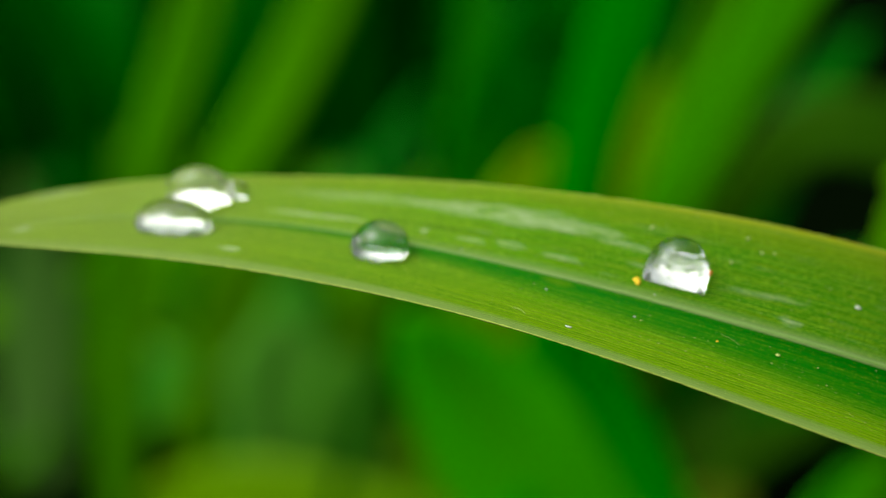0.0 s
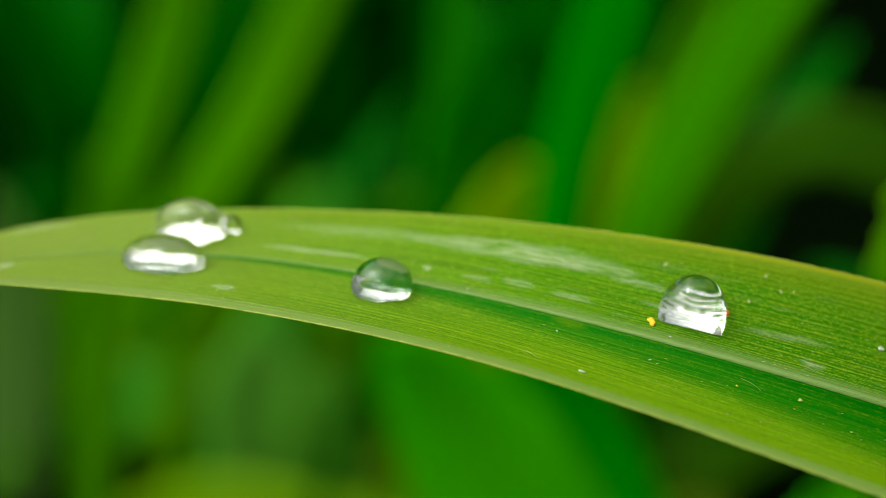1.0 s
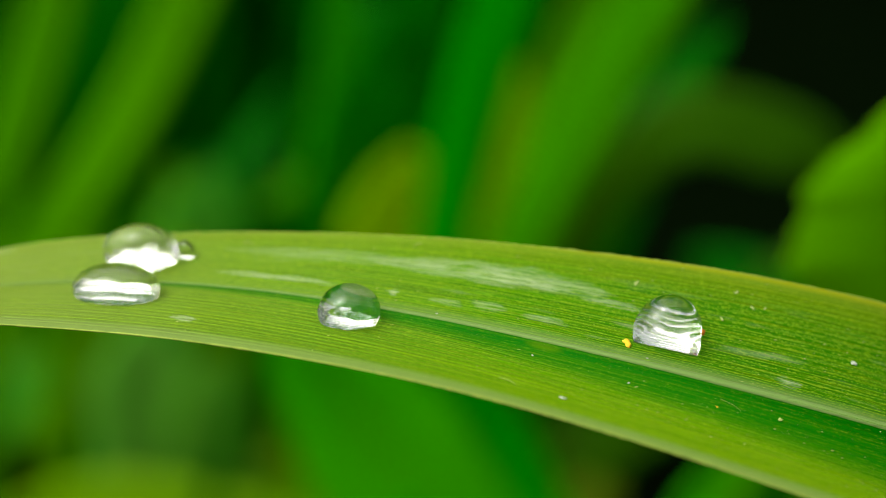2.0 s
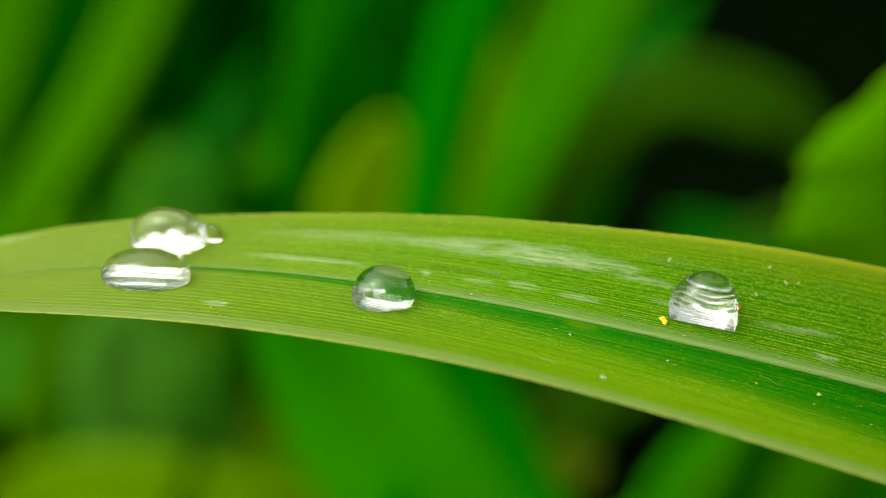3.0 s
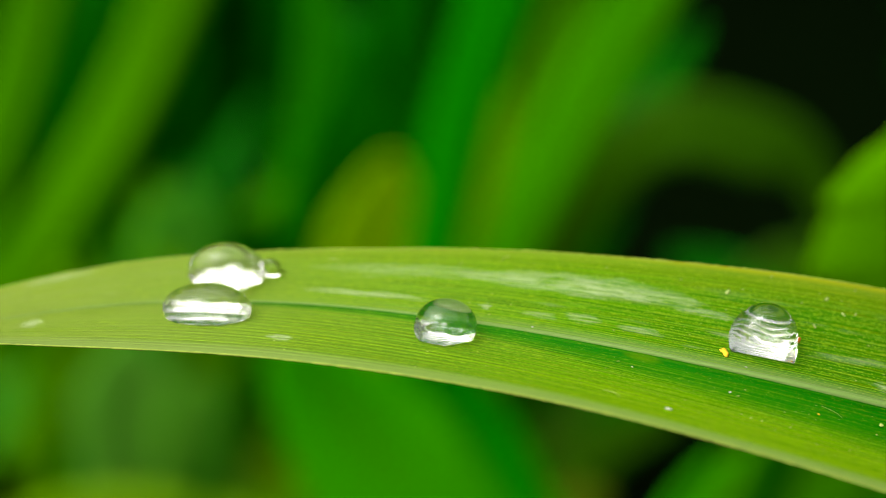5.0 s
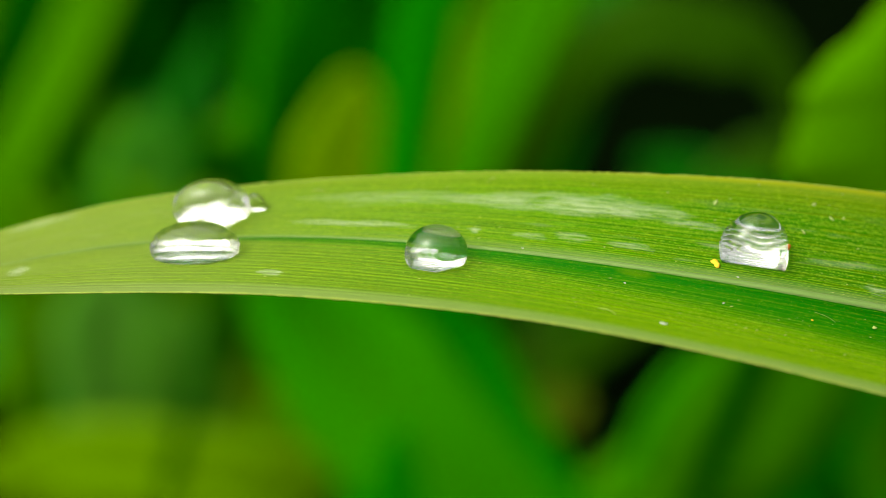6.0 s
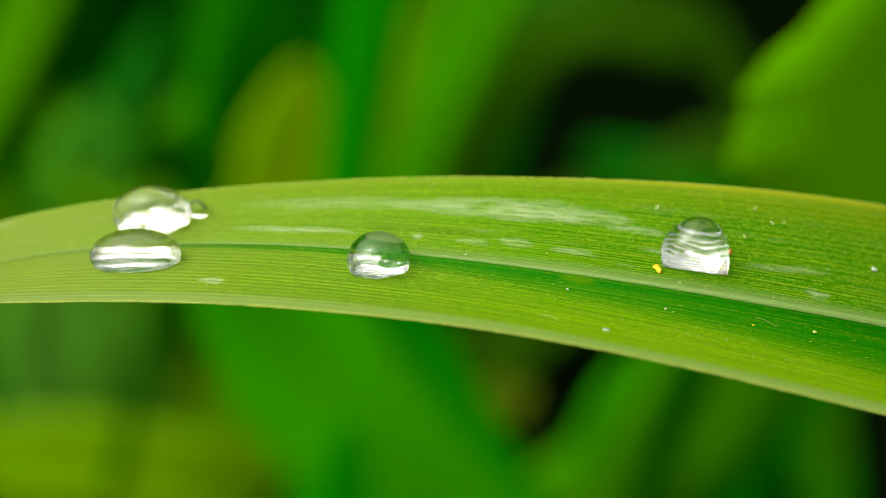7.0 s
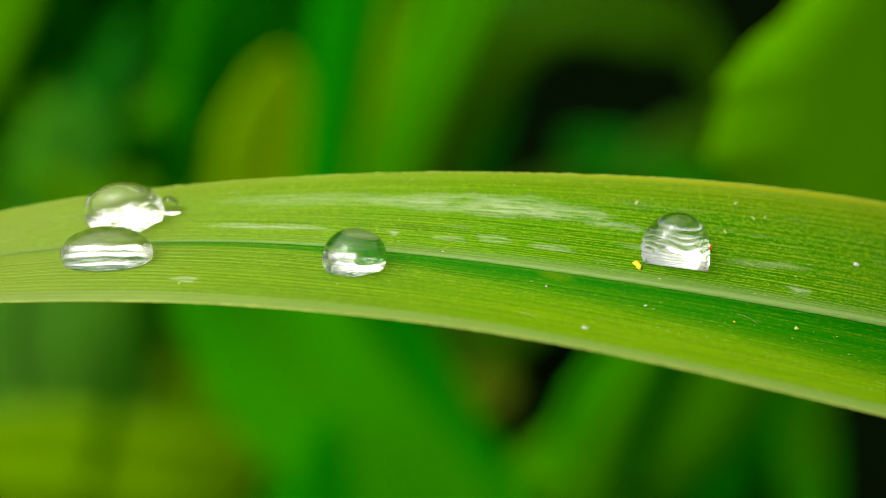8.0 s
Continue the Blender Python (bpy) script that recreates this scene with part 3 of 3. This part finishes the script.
drop(-1.20, 0.53, 0.40, 0.27, 0.20, seed=4, sink=0.34, swell=0.0014, rough=0.007, ribs=0.0012, touch=0.72, ragged=0.8, cuts=((0.7, -0.71, 0.82),), label="clear dewdrop on the blade's raised margin")
drop(-0.975, 0.535, 0.11, 0.08, 0.085, turn=-12, seed=5, sink=0.42, touch=0.0, label="tiny dewdrop touching a larger one")

# ---- grains and dust on the blade ----


def grain(name, x, y, size, long, material, label, category, turn=0.0, seed=0, lift=0.18, flat=0.3):
    v = leaf_spot(x, y)
    up = leaf_normal(x, v)
    seat = on_leaf(x, v)
    way = on_leaf(x + 0.05, v) - on_leaf(x - 0.05, v)
    side = up.cross(way).normalized()
    lie = Matrix((side.cross(up), side, up)).transposed().to_4x4()
    bm = bmesh.new()
    bmesh.ops.create_icosphere(bm, subdivisions=3, radius=0.5)
    for w in bm.verts:
        w.co *= 1 + 0.6 * noise.noise(w.co * 2.3 + Vector((seed * 3.1, 0, 0))) + 0.35 * noise.noise(w.co * 6.0 + Vector((seed * 1.7, 4, 0)))
        w.co.x *= long
        w.co.z *= flat
    m = Matrix.Translation(metres(seat + up * size * lift)) @ lie @ pose(0, 0, 0, 0, 0, turn) @ Matrix.Scale(size * 0.01, 4)
    bm.transform(m)
    ob = part(name, bm, material, None)
    tagged(ob, label, category)
    return ob


grain("pollen_grain", 1.215, -0.225, 0.031, 1.8, POLLEN, "orange pollen grain lying beside a dewdrop", "pollen grain", -58, 1)
grain("brown_grain", 1.568, -0.15, 0.028, 1.2, BROWN, "rust brown grain stuck against a dewdrop", "plant grain", 20, 6, lift=1.9, flat=0.7)
grain("dust_speck", 0.88, -0.65, 0.016, 1.9, WHITE_DUST, "white dust speck near the blade's margin", "dust speck", 5, 2)
grain("dust_speck", 2.34, -0.135, 0.022, 1.3, WHITE_DUST, "white dust speck on the green blade", "dust speck", 0, 3)
grain("dust_speck", 0.312, -0.048, 0.009, 1.4, WHITE_DUST, "tiny white dust speck beside the midrib", "dust speck", 0, 4)
grain("dust_speck", 1.299, -0.32, 0.008, 1.4, WHITE_DUST, "tiny white dust speck on the midrib", "dust speck", 0, 5)
grain("dust_speck", 0.76, -0.323, 0.009, 1.2, WHITE_DUST, "tiny white dust speck in the dark stripe", "dust speck", 0, 7)
grain("dust_speck", 1.20, -0.466, 0.008, 1.8, WHITE_DUST, "tiny white dust speck in the dark stripe", "dust speck", 30, 8)
grain("dust_speck", 1.90, -0.577, 0.015, 1.3, CHAFF, "pale dust flake in the dark stripe", "dust speck", 10, 9)
grain("pollen_grain", 1.604, -0.553, 0.009, 1.2, POLLEN, "tiny yellow pollen grain in the dark stripe", "pollen grain", 0, 10)
for gx, gy, gs in ((1.293, 0.178, 0.03), (1.79, 0.166, 0.024), (1.695, -0.007, 0.022), (1.86, 0.085, 0.022), (1.925, 0.095, 0.018)):
    grain("chaff_flake", gx, gy, gs * 0.5, 2.2, FLAKE, "pale tan chaff flake on the green blade", "chaff", 60 * math.sin(gx * 40), gx * 7, flat=0.1)


def curl(name, ends, width, lift, material, label, category):
    """A fine bent fibre lying on the blade between two places, in centimetres."""
    (x0, y0), (x1, y1) = ends
    bm = bmesh.new()
    rings = []
    for i in range(13):
        f = i / 12
        x, y = x0 + (x1 - x0) * f, y0 + (y1 - y0) * f + lift * math.sin(f * math.pi)
        p = on_leaf(x, leaf_spot(x, y)) + Vector((0, 0, width * 0.5 + lift * 0.4 * math.sin(f * math.pi)))
        rings.append([metres(p + Vector((0, math.cos(k * math.pi / 3), math.sin(k * math.pi / 3))) * width / 2) for k in range(6)])
    tube_grid(bm, rings)
    return tagged(part(name, bm, material, None), label, category)


curl("plant_hair", ((1.625, -0.51), (1.716, -0.56)), 0.0018, 0.005, CHAFF, "fine pale plant hair on the dark stripe", "plant hair")
curl("plant_hair", ((0.60, -0.532), (0.67, -0.588)), 0.003, 0.01, CHAFF, "fine pale plant hair near the margin", "plant hair")
curl("plant_hair", ((0.19, 0.45), (0.235, 0.475)), 0.004, 0.01, CHAFF, "short pale plant hair at the far margin", "plant hair")
curl("plant_hair", ((-0.69, 0.60), (-0.63, 0.57)), 0.004, 0.014, CHAFF, "short curled plant hair at the far margin", "plant hair")
curl("plant_hair", ((-0.02, 0.44), (0.0, 0.47)), 0.004, 0.008, CHAFF, "short pale plant hair at the far margin", "plant hair")


def fine_dust():
    """Countless tiny grains over the seen stretch of the blade."""
    rng = random.Random(23)
    bm = bmesh.new()
    for i in range(2300):
        x = rng.uniform(-2.6, 2.7)
        if rng.random() > 0.35 + 0.25 * max(-1, x):
            continue
        v = rng.uniform(-0.97, 0.97)
        r = 0.0011 + 0.0030 * rng.random() ** 7
        p = on_leaf(x, v) + Vector((0, 0, r * 0.4))
        bmesh.ops.create_icosphere(bm, subdivisions=1, radius=r * 0.01, matrix=Matrix.Translation(metres(p)) @ Matrix.Diagonal((rng.uniform(1, 3.0), rng.uniform(0.6, 1.0), 0.35, 1)))
    tagged(part("dust", bm, CHAFF, None), "fine pale dust scattered on the green blade", "dust", kind="stuff")


fine_dust()

# ---- grass behind ----


def curve_point(pts, t):
    k = min(int(t), len(pts) - 2)
    f = t - k
    p = [pts[max(0, k - 1)], pts[k], pts[k + 1], pts[min(len(pts) - 1, k + 2)]]
    return 0.5 * (2 * p[1] + (p[2] - p[0]) * f + (2 * p[0] - 5 * p[1] + 4 * p[2] - p[3]) * f * f + (3 * p[1] - p[0] - 3 * p[2] + p[3]) * f ** 3)


def blade_mesh(pts, width, steps=26, fold=0.18, face=Vector((0, -1, 0.6)), blunt=0.6, thick=0.0004):
    pts = [Vector(p) for p in pts]
    rings = []
    for i in range(steps + 1):
        f = i / steps
        t = f * (len(pts) - 1)
        p = curve_point(pts, t)
        way = (curve_point(pts, min(len(pts) - 1, t + 0.02)) - curve_point(pts, max(0, t - 0.02))).normalized()
        side = way.cross(face).normalized()
        up = side.cross(way)
        w = width / 2 * min(1, 0.45 + 1.4 * f) * min(1, max(0.02, (1 - f) / (1 - blunt)) ** 0.7)
        top = [p + side * w * s + up * w * fold * abs(s) for s in (-1, -0.5, 0, 0.5, 1)]
        rings.append(top + [q - up * thick for q in top[::-1]])
    bm = bmesh.new()
    tube_grid(bm, rings)
    return bm


def blade(label, material, width, *pts, group="", blunt=0.6, fold=0.18):
    thing = new("grass_blade")
    part("leaf_blade", blade_mesh(pts, width, blunt=blunt, fold=fold), material, thing)
    part("midrib", blade_mesh(pts, width * 0.1, steps=16, fold=-0.4, thick=0.0009), MIDRIB if material in (OLIVE, PALE, YELLOW) else material, thing, "raised midrib")
    return tagged(thing, label, "grass blade", group)

blade("tall yellow-green grass blade out of focus behind", OLIVE, 0.0170, (-0.2215, 0.365, 0), (-0.1860, 0.365, 0.0756), (-0.1505, 0.365, 0.1512), (-0.1321, 0.365, 0.1921), (-0.1152, 0.365, 0.2331), (-0.0918, 0.36, 0.2931), blunt=0.9)
blade("leaning yellow-green grass blade out of focus behind", OLIVE, 0.0185, (-0.2314, 0.36, 0), (-0.1756, 0.36, 0.0780), (-0.1198, 0.36, 0.1560), (-0.0945, 0.36, 0.1948), (-0.0743, 0.36, 0.2337), (-0.0470, 0.355, 0.2937), blunt=0.9)
blade("upright pure green grass blade out of focus", PURE, 0.0140, (-0.0329, 0.23, 0), (-0.0139, 0.23, 0.1251), (0.0052, 0.23, 0.2503), (0.0104, 0.23, 0.2802), (0.0172, 0.23, 0.3102), (0.0321, 0.23, 0.3702), (0.047, 0.228, 0.43), blunt=0.85)
blade("broad leaning fresh green grass blade out of focus", LIME, 0.0170, (-0.0300, 0.29, 0), (-0.0050, 0.285, 0.1032), (0.0265, 0.28, 0.2064), (0.0400, 0.28, 0.2423), (0.0550, 0.28, 0.2782), (0.0800, 0.28, 0.3382), (0.1050, 0.28, 0.3982), blunt=0.85)
blade("arching green grass blade bending over to one side, its shade painted in", DULL, 0.023, (0.02, 0.36, 0), (0.0495, 0.35, 0.143), (0.0763, 0.35, 0.193), (0.1110, 0.35, 0.189), (0.1300, 0.35, 0.177), (0.148, 0.34, 0.140))
blade("thin deep green grass blade leaning behind", DARK, 0.0085, (-0.1006, 0.29, 0), (-0.0648, 0.285, 0.1113), (-0.0290, 0.28, 0.2226), (-0.0176, 0.28, 0.2523), (-0.0027, 0.28, 0.2821), (0.0310, 0.28, 0.3421), (0.06, 0.28, 0.395))
blade("short yellowing grass leaf out of focus", STRAW, 0.038, (-0.045, 0.38, 0.0), (-0.022, 0.38, 0.08), (-0.014, 0.38, 0.12), (-0.006, 0.375, 0.168), blunt=0.75)
blade("broad fresh green blade hanging below the dewy one", BRIGHT, 0.0395, (0.11, 0.21, 0), (0.0190, 0.20, 0.1475), (-0.015, 0.20, 0.2152), (-0.03, 0.19, 0.25))
blade("deep green blade leaning beside a broad one", GREEN, 0.0244, (0.09, 0.24, 0), (0.0455, 0.24, 0.0929), (0.0132, 0.24, 0.1758), (0.0, 0.23, 0.23))
blade("low olive grass blade leaning over dark soil", OLIVE, 0.025, (0.04, 0.30, 0), (0.08, 0.30, 0.0324), (0.1264, 0.30, 0.0689), (0.18, 0.29, 0.10))
blade("pale dry grass blade standing behind", WAN, 0.0344, (-0.107, 0.36, 0), (-0.105, 0.36, 0.03), (-0.1029, 0.36, 0.0902), (-0.10, 0.35, 0.14))
blade("yellowing grass leaf lying low", MUSTARD, 0.045, (-0.14, 0.33, 0), (-0.10, 0.33, 0.01), (-0.075, 0.34, 0.03), (-0.04, 0.34, 0.05))
blade("pale grey-green grass blade standing low", PALE, 0.0287, (-0.215, 0.36, 0), (-0.2107, 0.36, 0.022), (-0.1895, 0.36, 0.1205), (-0.185, 0.35, 0.17))
blade("narrow olive grass blade standing low", OLIVE, 0.0171, (-0.178, 0.34, 0), (-0.1712, 0.34, 0.0292), (-0.1496, 0.34, 0.1382), (-0.14, 0.33, 0.2))
blade("olive grass blade below the dewy one", OLIVE, 0.0302, (-0.10, 0.36, 0), (-0.0978, 0.36, 0.01), (-0.0907, 0.36, 0.089), (-0.088, 0.35, 0.14))
blade("fresh green grass blade beside a dark gap", FRESH, 0.0214, (0.178, 0.28, 0), (0.171, 0.28, 0.0233), (0.159, 0.28, 0.0743), (0.146, 0.27, 0.12))
blade("small deep green leaf behind the broad one", FOREST, 0.018, (0.095, 0.27, 0), (0.1105, 0.26, 0.170), (0.1170, 0.26, 0.192), (0.1260, 0.26, 0.206), (0.146, 0.26, 0.220))
blade("soft pale green grass blade far behind", WAN, 0.036, (-0.118, 0.42, 0), (-0.104, 0.42, 0.04), (-0.095, 0.42, 0.08), (-0.082, 0.42, 0.125), blunt=0.8)
blade("dull green grass blade far behind", FRESH, 0.02, (-0.06, 0.43, 0), (-0.047, 0.42, 0.085), (-0.0355, 0.42, 0.1526), (-0.03, 0.42, 0.24))
blade("dull green blade standing low over the soil", FRESH, 0.028, (0.082, 0.30, 0), (0.0871, 0.30, 0.0183), (0.0979, 0.30, 0.0726), (0.105, 0.30, 0.10))
blade("deep green blade standing low over the soil", FRESH, 0.03, (0.143, 0.31, 0), (0.1428, 0.31, 0.015), (0.1428, 0.32, 0.0419), (0.145, 0.32, 0.085))
blade("soft lime green blade leaning over the soil", OLIVE, 0.048, (0.0830, 0.28, -0.005), (0.1020, 0.28, 0.050), (0.1150, 0.28, 0.085), (0.1260, 0.28, 0.118), (0.1340, 0.28, 0.145), blunt=0.8)
blade("broad deep green leaf low beside a lime green one", PURE, 0.060, (0.1250, 0.295, -0.012), (0.1280, 0.295, 0.015), (0.1300, 0.295, 0.045), (0.1350, 0.295, 0.075), blunt=0.7)
blade("deep green leaf lying low under the tuft", FOREST, 0.040, (-0.150, 0.285, 0.022), (-0.070, 0.28, 0.022), (0.0, 0.275, 0.018), (0.045, 0.28, 0.010), blunt=0.8)
blade("yellow grass tip lying low", STRAW, 0.0060, (-0.095, 0.272, 0.049), (-0.080, 0.272, 0.050), (-0.060, 0.272, 0.045), (-0.042, 0.272, 0.036))
blade("clear green leaf tip standing before a broad blade", PURE, 0.0260, (-0.0100, 0.16, 0.120), (-0.0059, 0.16, 0.170), (-0.0040, 0.16, 0.2000), (-0.0018, 0.16, 0.2293), blunt=0.35)
blade("pale green blade in front of the low tuft", SOFT, 0.042, (-0.099, 0.325, -0.005), (-0.098, 0.325, 0.04), (-0.096, 0.325, 0.085), (-0.094, 0.325, 0.132), blunt=0.8)
blade("soft green blade in front of the low tuft", SOFT, 0.032, (-0.079, 0.32, -0.005), (-0.078, 0.32, 0.04), (-0.075, 0.32, 0.085), (-0.071, 0.32, 0.120), blunt=0.75)
blade("narrow olive blade standing beside a dark gap", OLIVE, 0.0125, (0.1685, 0.28, -0.005), (0.1675, 0.28, 0.0148), (0.1656, 0.28, 0.0432), (0.1637, 0.28, 0.0716), (0.160, 0.28, 0.12), blunt=0.85)
blade("yellowed grass leaf leaning between green blades", STRAW, 0.0150, (0.0100, 0.405, 0), (0.0200, 0.40, 0.08), (0.0270, 0.40, 0.14), (0.0320, 0.40, 0.185), blunt=0.7)
blade("dull brownish leaf tip over the dark soil", DUN, 0.022, (0.036, 0.34, -0.005), (0.046, 0.335, 0.020), (0.057, 0.33, 0.038), (0.070, 0.33, 0.046), blunt=0.7)
blade("broad yellowed leaf lying over the low tuft", MUSTARD, 0.036, (-0.150, 0.31, 0.045), (-0.118, 0.30, 0.066), (-0.085, 0.295, 0.066), (-0.055, 0.29, 0.060), (-0.030, 0.29, 0.045), blunt=0.85)
blade("deep green blade standing between the low ones", FRESH, 0.030, (0.150, 0.30, -0.005), (0.148, 0.30, 0.03), (0.143, 0.30, 0.065), (0.136, 0.30, 0.105), blunt=0.8)
blade("yellow-green blade standing close to a lime green one", OLIVE, 0.024, (0.0322, 0.370, 0.0000), (0.0378, 0.370, 0.1207), (0.0425, 0.370, 0.1743), (0.0486, 0.370, 0.2175), (0.0547, 0.365, 0.2675))
blade("deep green grass blade in the low tuft", FOREST, 0.034, (-0.125, 0.345, 0), (-0.119, 0.345, 0.025), (-0.112, 0.345, 0.06), (-0.107, 0.345, 0.10))
blade("soft pale green blade in the low tuft", WAN, 0.026, (-0.1091, 0.335, 0.0379), (-0.1016, 0.335, 0.0762), (-0.0929, 0.335, 0.1112), (-0.0889, 0.335, 0.1412), blunt=0.75)
blade("soft olive blade in the low tuft", MOSS, 0.034, (-0.0911, 0.350, -0.0050), (-0.0796, 0.350, 0.0686), (-0.0649, 0.350, 0.1056), (-0.0579, 0.350, 0.1412), blunt=0.75)
blade("soft olive blade in the low tuft", MOSS, 0.034, (-0.1291, 0.350, -0.0050), (-0.1236, 0.350, 0.0686), (-0.1149, 0.350, 0.1056), (-0.1129, 0.350, 0.1412), blunt=0.75)


def broad_leaf():
    """A toothed leaf close behind the blade, on a long stalk."""
    thing = new("broad_leaf")
    base, tip = Vector((0.0698, 0.0694, 0.3454)), Vector((0.0631, 0.0624, 0.4040))
    axis = tip - base
    side0 = Vector((axis.z, 0, -axis.x)).normalized()
    bm = bmesh.new()
    rings = []
    for i in range(61):
        f = i / 60
        w = 0.0274 * math.sin(math.pi * (0.02 + f * 0.97)) ** 0.76 * (1 + 0.012 * math.sin(f * 75) + 0.02 * math.sin(f * 31 + 0.6))
        p = base + axis * f + Vector((0, 0.001 * math.sin(f * math.pi), 0))
        up = side0.cross(axis).normalized()
        top = [p + side0 * w * s - up * abs(s) * w * 0.02 for s in (-1, -0.6, -0.2, 0, 0.2, 0.6, 1)]
        rings.append(top + [q + up * 0.0003 for q in top[::-1]])
    tube_grid(bm, rings)
    part("leaf_blade", bm, BROAD, thing)
    bm = bmesh.new()
    tube_grid(bm, [[base.lerp(Vector((0.20, 0.13, -0.01)), t) + Vector((math.cos(a) * 0.0012, math.sin(a) * 0.0012, 0)) for a in [k * math.pi / 4 for k in range(8)]] for t in [0, 0.3, 0.6, 1.0]])
    part("stalk", bm, FRESH, thing)
    bm = bmesh.new()
    spine = []
    for i in range(25):
        f = i / 24
        p = base + axis * f + Vector((0, 0.001 * math.sin(f * math.pi) - 0.0003, 0))
        r = 0.0007 * (1 - 0.7 * f)
        spine.append([p + Vector((math.cos(k * math.pi / 4) * r, math.sin(k * math.pi / 4) * r, 0)) for k in range(8)])
    tube_grid(bm, spine)
    part("midrib", bm, OLIVE, thing, "paler midrib")
    tagged(thing, "broad fresh green leaf with a toothed edge close behind", "leaf")


broad_leaf()


def fill_grass():
    rng = random.Random(7)
    for i in range(230):
        x, y = rng.uniform(-0.45, 0.45), rng.uniform(0.38, 0.80)
        h = rng.uniform(0.06, 0.26)
        if 0.045 < x < 0.28 or x < -0.22 and rng.random() < 0.35:
            continue
        lean = rng.uniform(-0.04, 0.06)
        back = rng.uniform(-0.05, 0.08)
        blade("deep green grass blade in the thicket", DARK, rng.uniform(0.014, 0.03), (x, y, -0.005), (x + lean * 0.3, y + back * 0.2, h * 0.45),
              (x + lean * 0.7, y + back * 0.6, h * 0.8), (x + lean * 1.3, y + back * 1.2, h), group="grass of the thicket")
    for i in range(80):
        x, y = rng.uniform(-0.30, 0.30), rng.uniform(0.36, 0.45)
        h = rng.uniform(0.03, 0.07)
        if 0.07 < x < 0.13:
            continue
        kind = (MOSS, OLIVE, WAN, MOSS)[i % 4] if x < -0.02 else (DULL, DARK if 0.06 < x < 0.18 else FRESH, DARK)[i % 3]
        lean = rng.uniform(-0.05, 0.07)
        blade("short green grass blade close to the soil", kind, rng.uniform(0.018, 0.034), (x, y, -0.005), (x + lean * 0.3, y, h * 0.5),
              (x + lean * 0.7, y + 0.01, h * 0.8), (x + lean * 1.4, y + 0.02, h), group="low grass")


    for i in range(64):
        x, y = rng.uniform(-0.115, -0.02), rng.uniform(0.36, 0.44)
        h = rng.uniform(0.05, 0.11)
        if i % 3 == 0:
            y, h = rng.uniform(0.29, 0.36), rng.uniform(0.025, 0.05)
        lean = rng.uniform(-0.03, 0.04)
        blade("soft olive grass blade in the low tuft", (WAN, MOSS, OLIVE)[i % 3] if i % 3 else (MOSS, MUSTARD)[i % 2], rng.uniform(0.012, 0.022), (x, y, -0.005), (x + lean * 0.3, y, h * 0.5),
              (x + lean * 0.7, y + 0.01, h * 0.8), (x + lean * 1.4, y + 0.02, h), group="low olive tuft")


fill_grass()


def meadow():
    """Low grass round about, to the sides and behind."""
    rng = random.Random(11)
    points, faces = [], []
    while len(faces) < 9000:
        r, a = 0.25 + 2.6 * rng.random() ** 0.7, rng.uniform(0, 2 * math.pi)
        x, y = r * math.cos(a), r * math.sin(a)
        if abs(x) < 0.45 and -0.2 < y < 0.9:
            continue
        h, w, t, l = rng.uniform(0.08, 0.22), rng.uniform(0.003, 0.008), rng.uniform(0, math.pi), rng.uniform(-0.08, 0.08)
        c, s, k = math.cos(t) * w, math.sin(t) * w, len(points)
        points += [(x - c, y - s, -0.005), (x + c, y + s, -0.005), (x + c * 0.7 + l * 0.4, y + s * 0.7, h * 0.6), (x - c * 0.7 + l * 0.4, y - s * 0.7, h * 0.6), (x + l, y, h)]
        faces += [(k, k + 1, k + 2, k + 3), (k + 3, k + 2, k + 4)]
    # taller growth further out, up to the skyline: unseen, added to darken drop reflections
    for _ in range(4200):
        r, a = 0.95 + 1.7 * rng.random(), rng.uniform(0, 2 * math.pi)
        x, y = r * math.cos(a), r * math.sin(a)
        h, w, t, l = rng.uniform(0.45, 0.8) * (1.5 if y > 0.6 else 1.0), rng.uniform(0.006, 0.016), rng.uniform(0, math.pi), rng.uniform(-0.2, 0.2)
        c, s, k = math.cos(t) * w, math.sin(t) * w, len(points)
        points += [(x - c, y - s, -0.005), (x + c, y + s, -0.005), (x + c * 0.7 + l * 0.4, y + s * 0.7, h * 0.6), (x - c * 0.7 + l * 0.4, y - s * 0.7, h * 0.6), (x + l, y, h)]
        faces += [(k, k + 1, k + 2, k + 3), (k + 3, k + 2, k + 4)]
    mesh = bpy.data.meshes.new("grass")
    mesh.from_pydata(points, [], faces)
    mesh.materials.append(DARK)
    tagged(new("grass", mesh), "low green meadow grass round the place, with taller growth added out of view", "grass", kind="stuff")


meadow()


def motions():
    """Nothing but the camera moves here."""


motions()
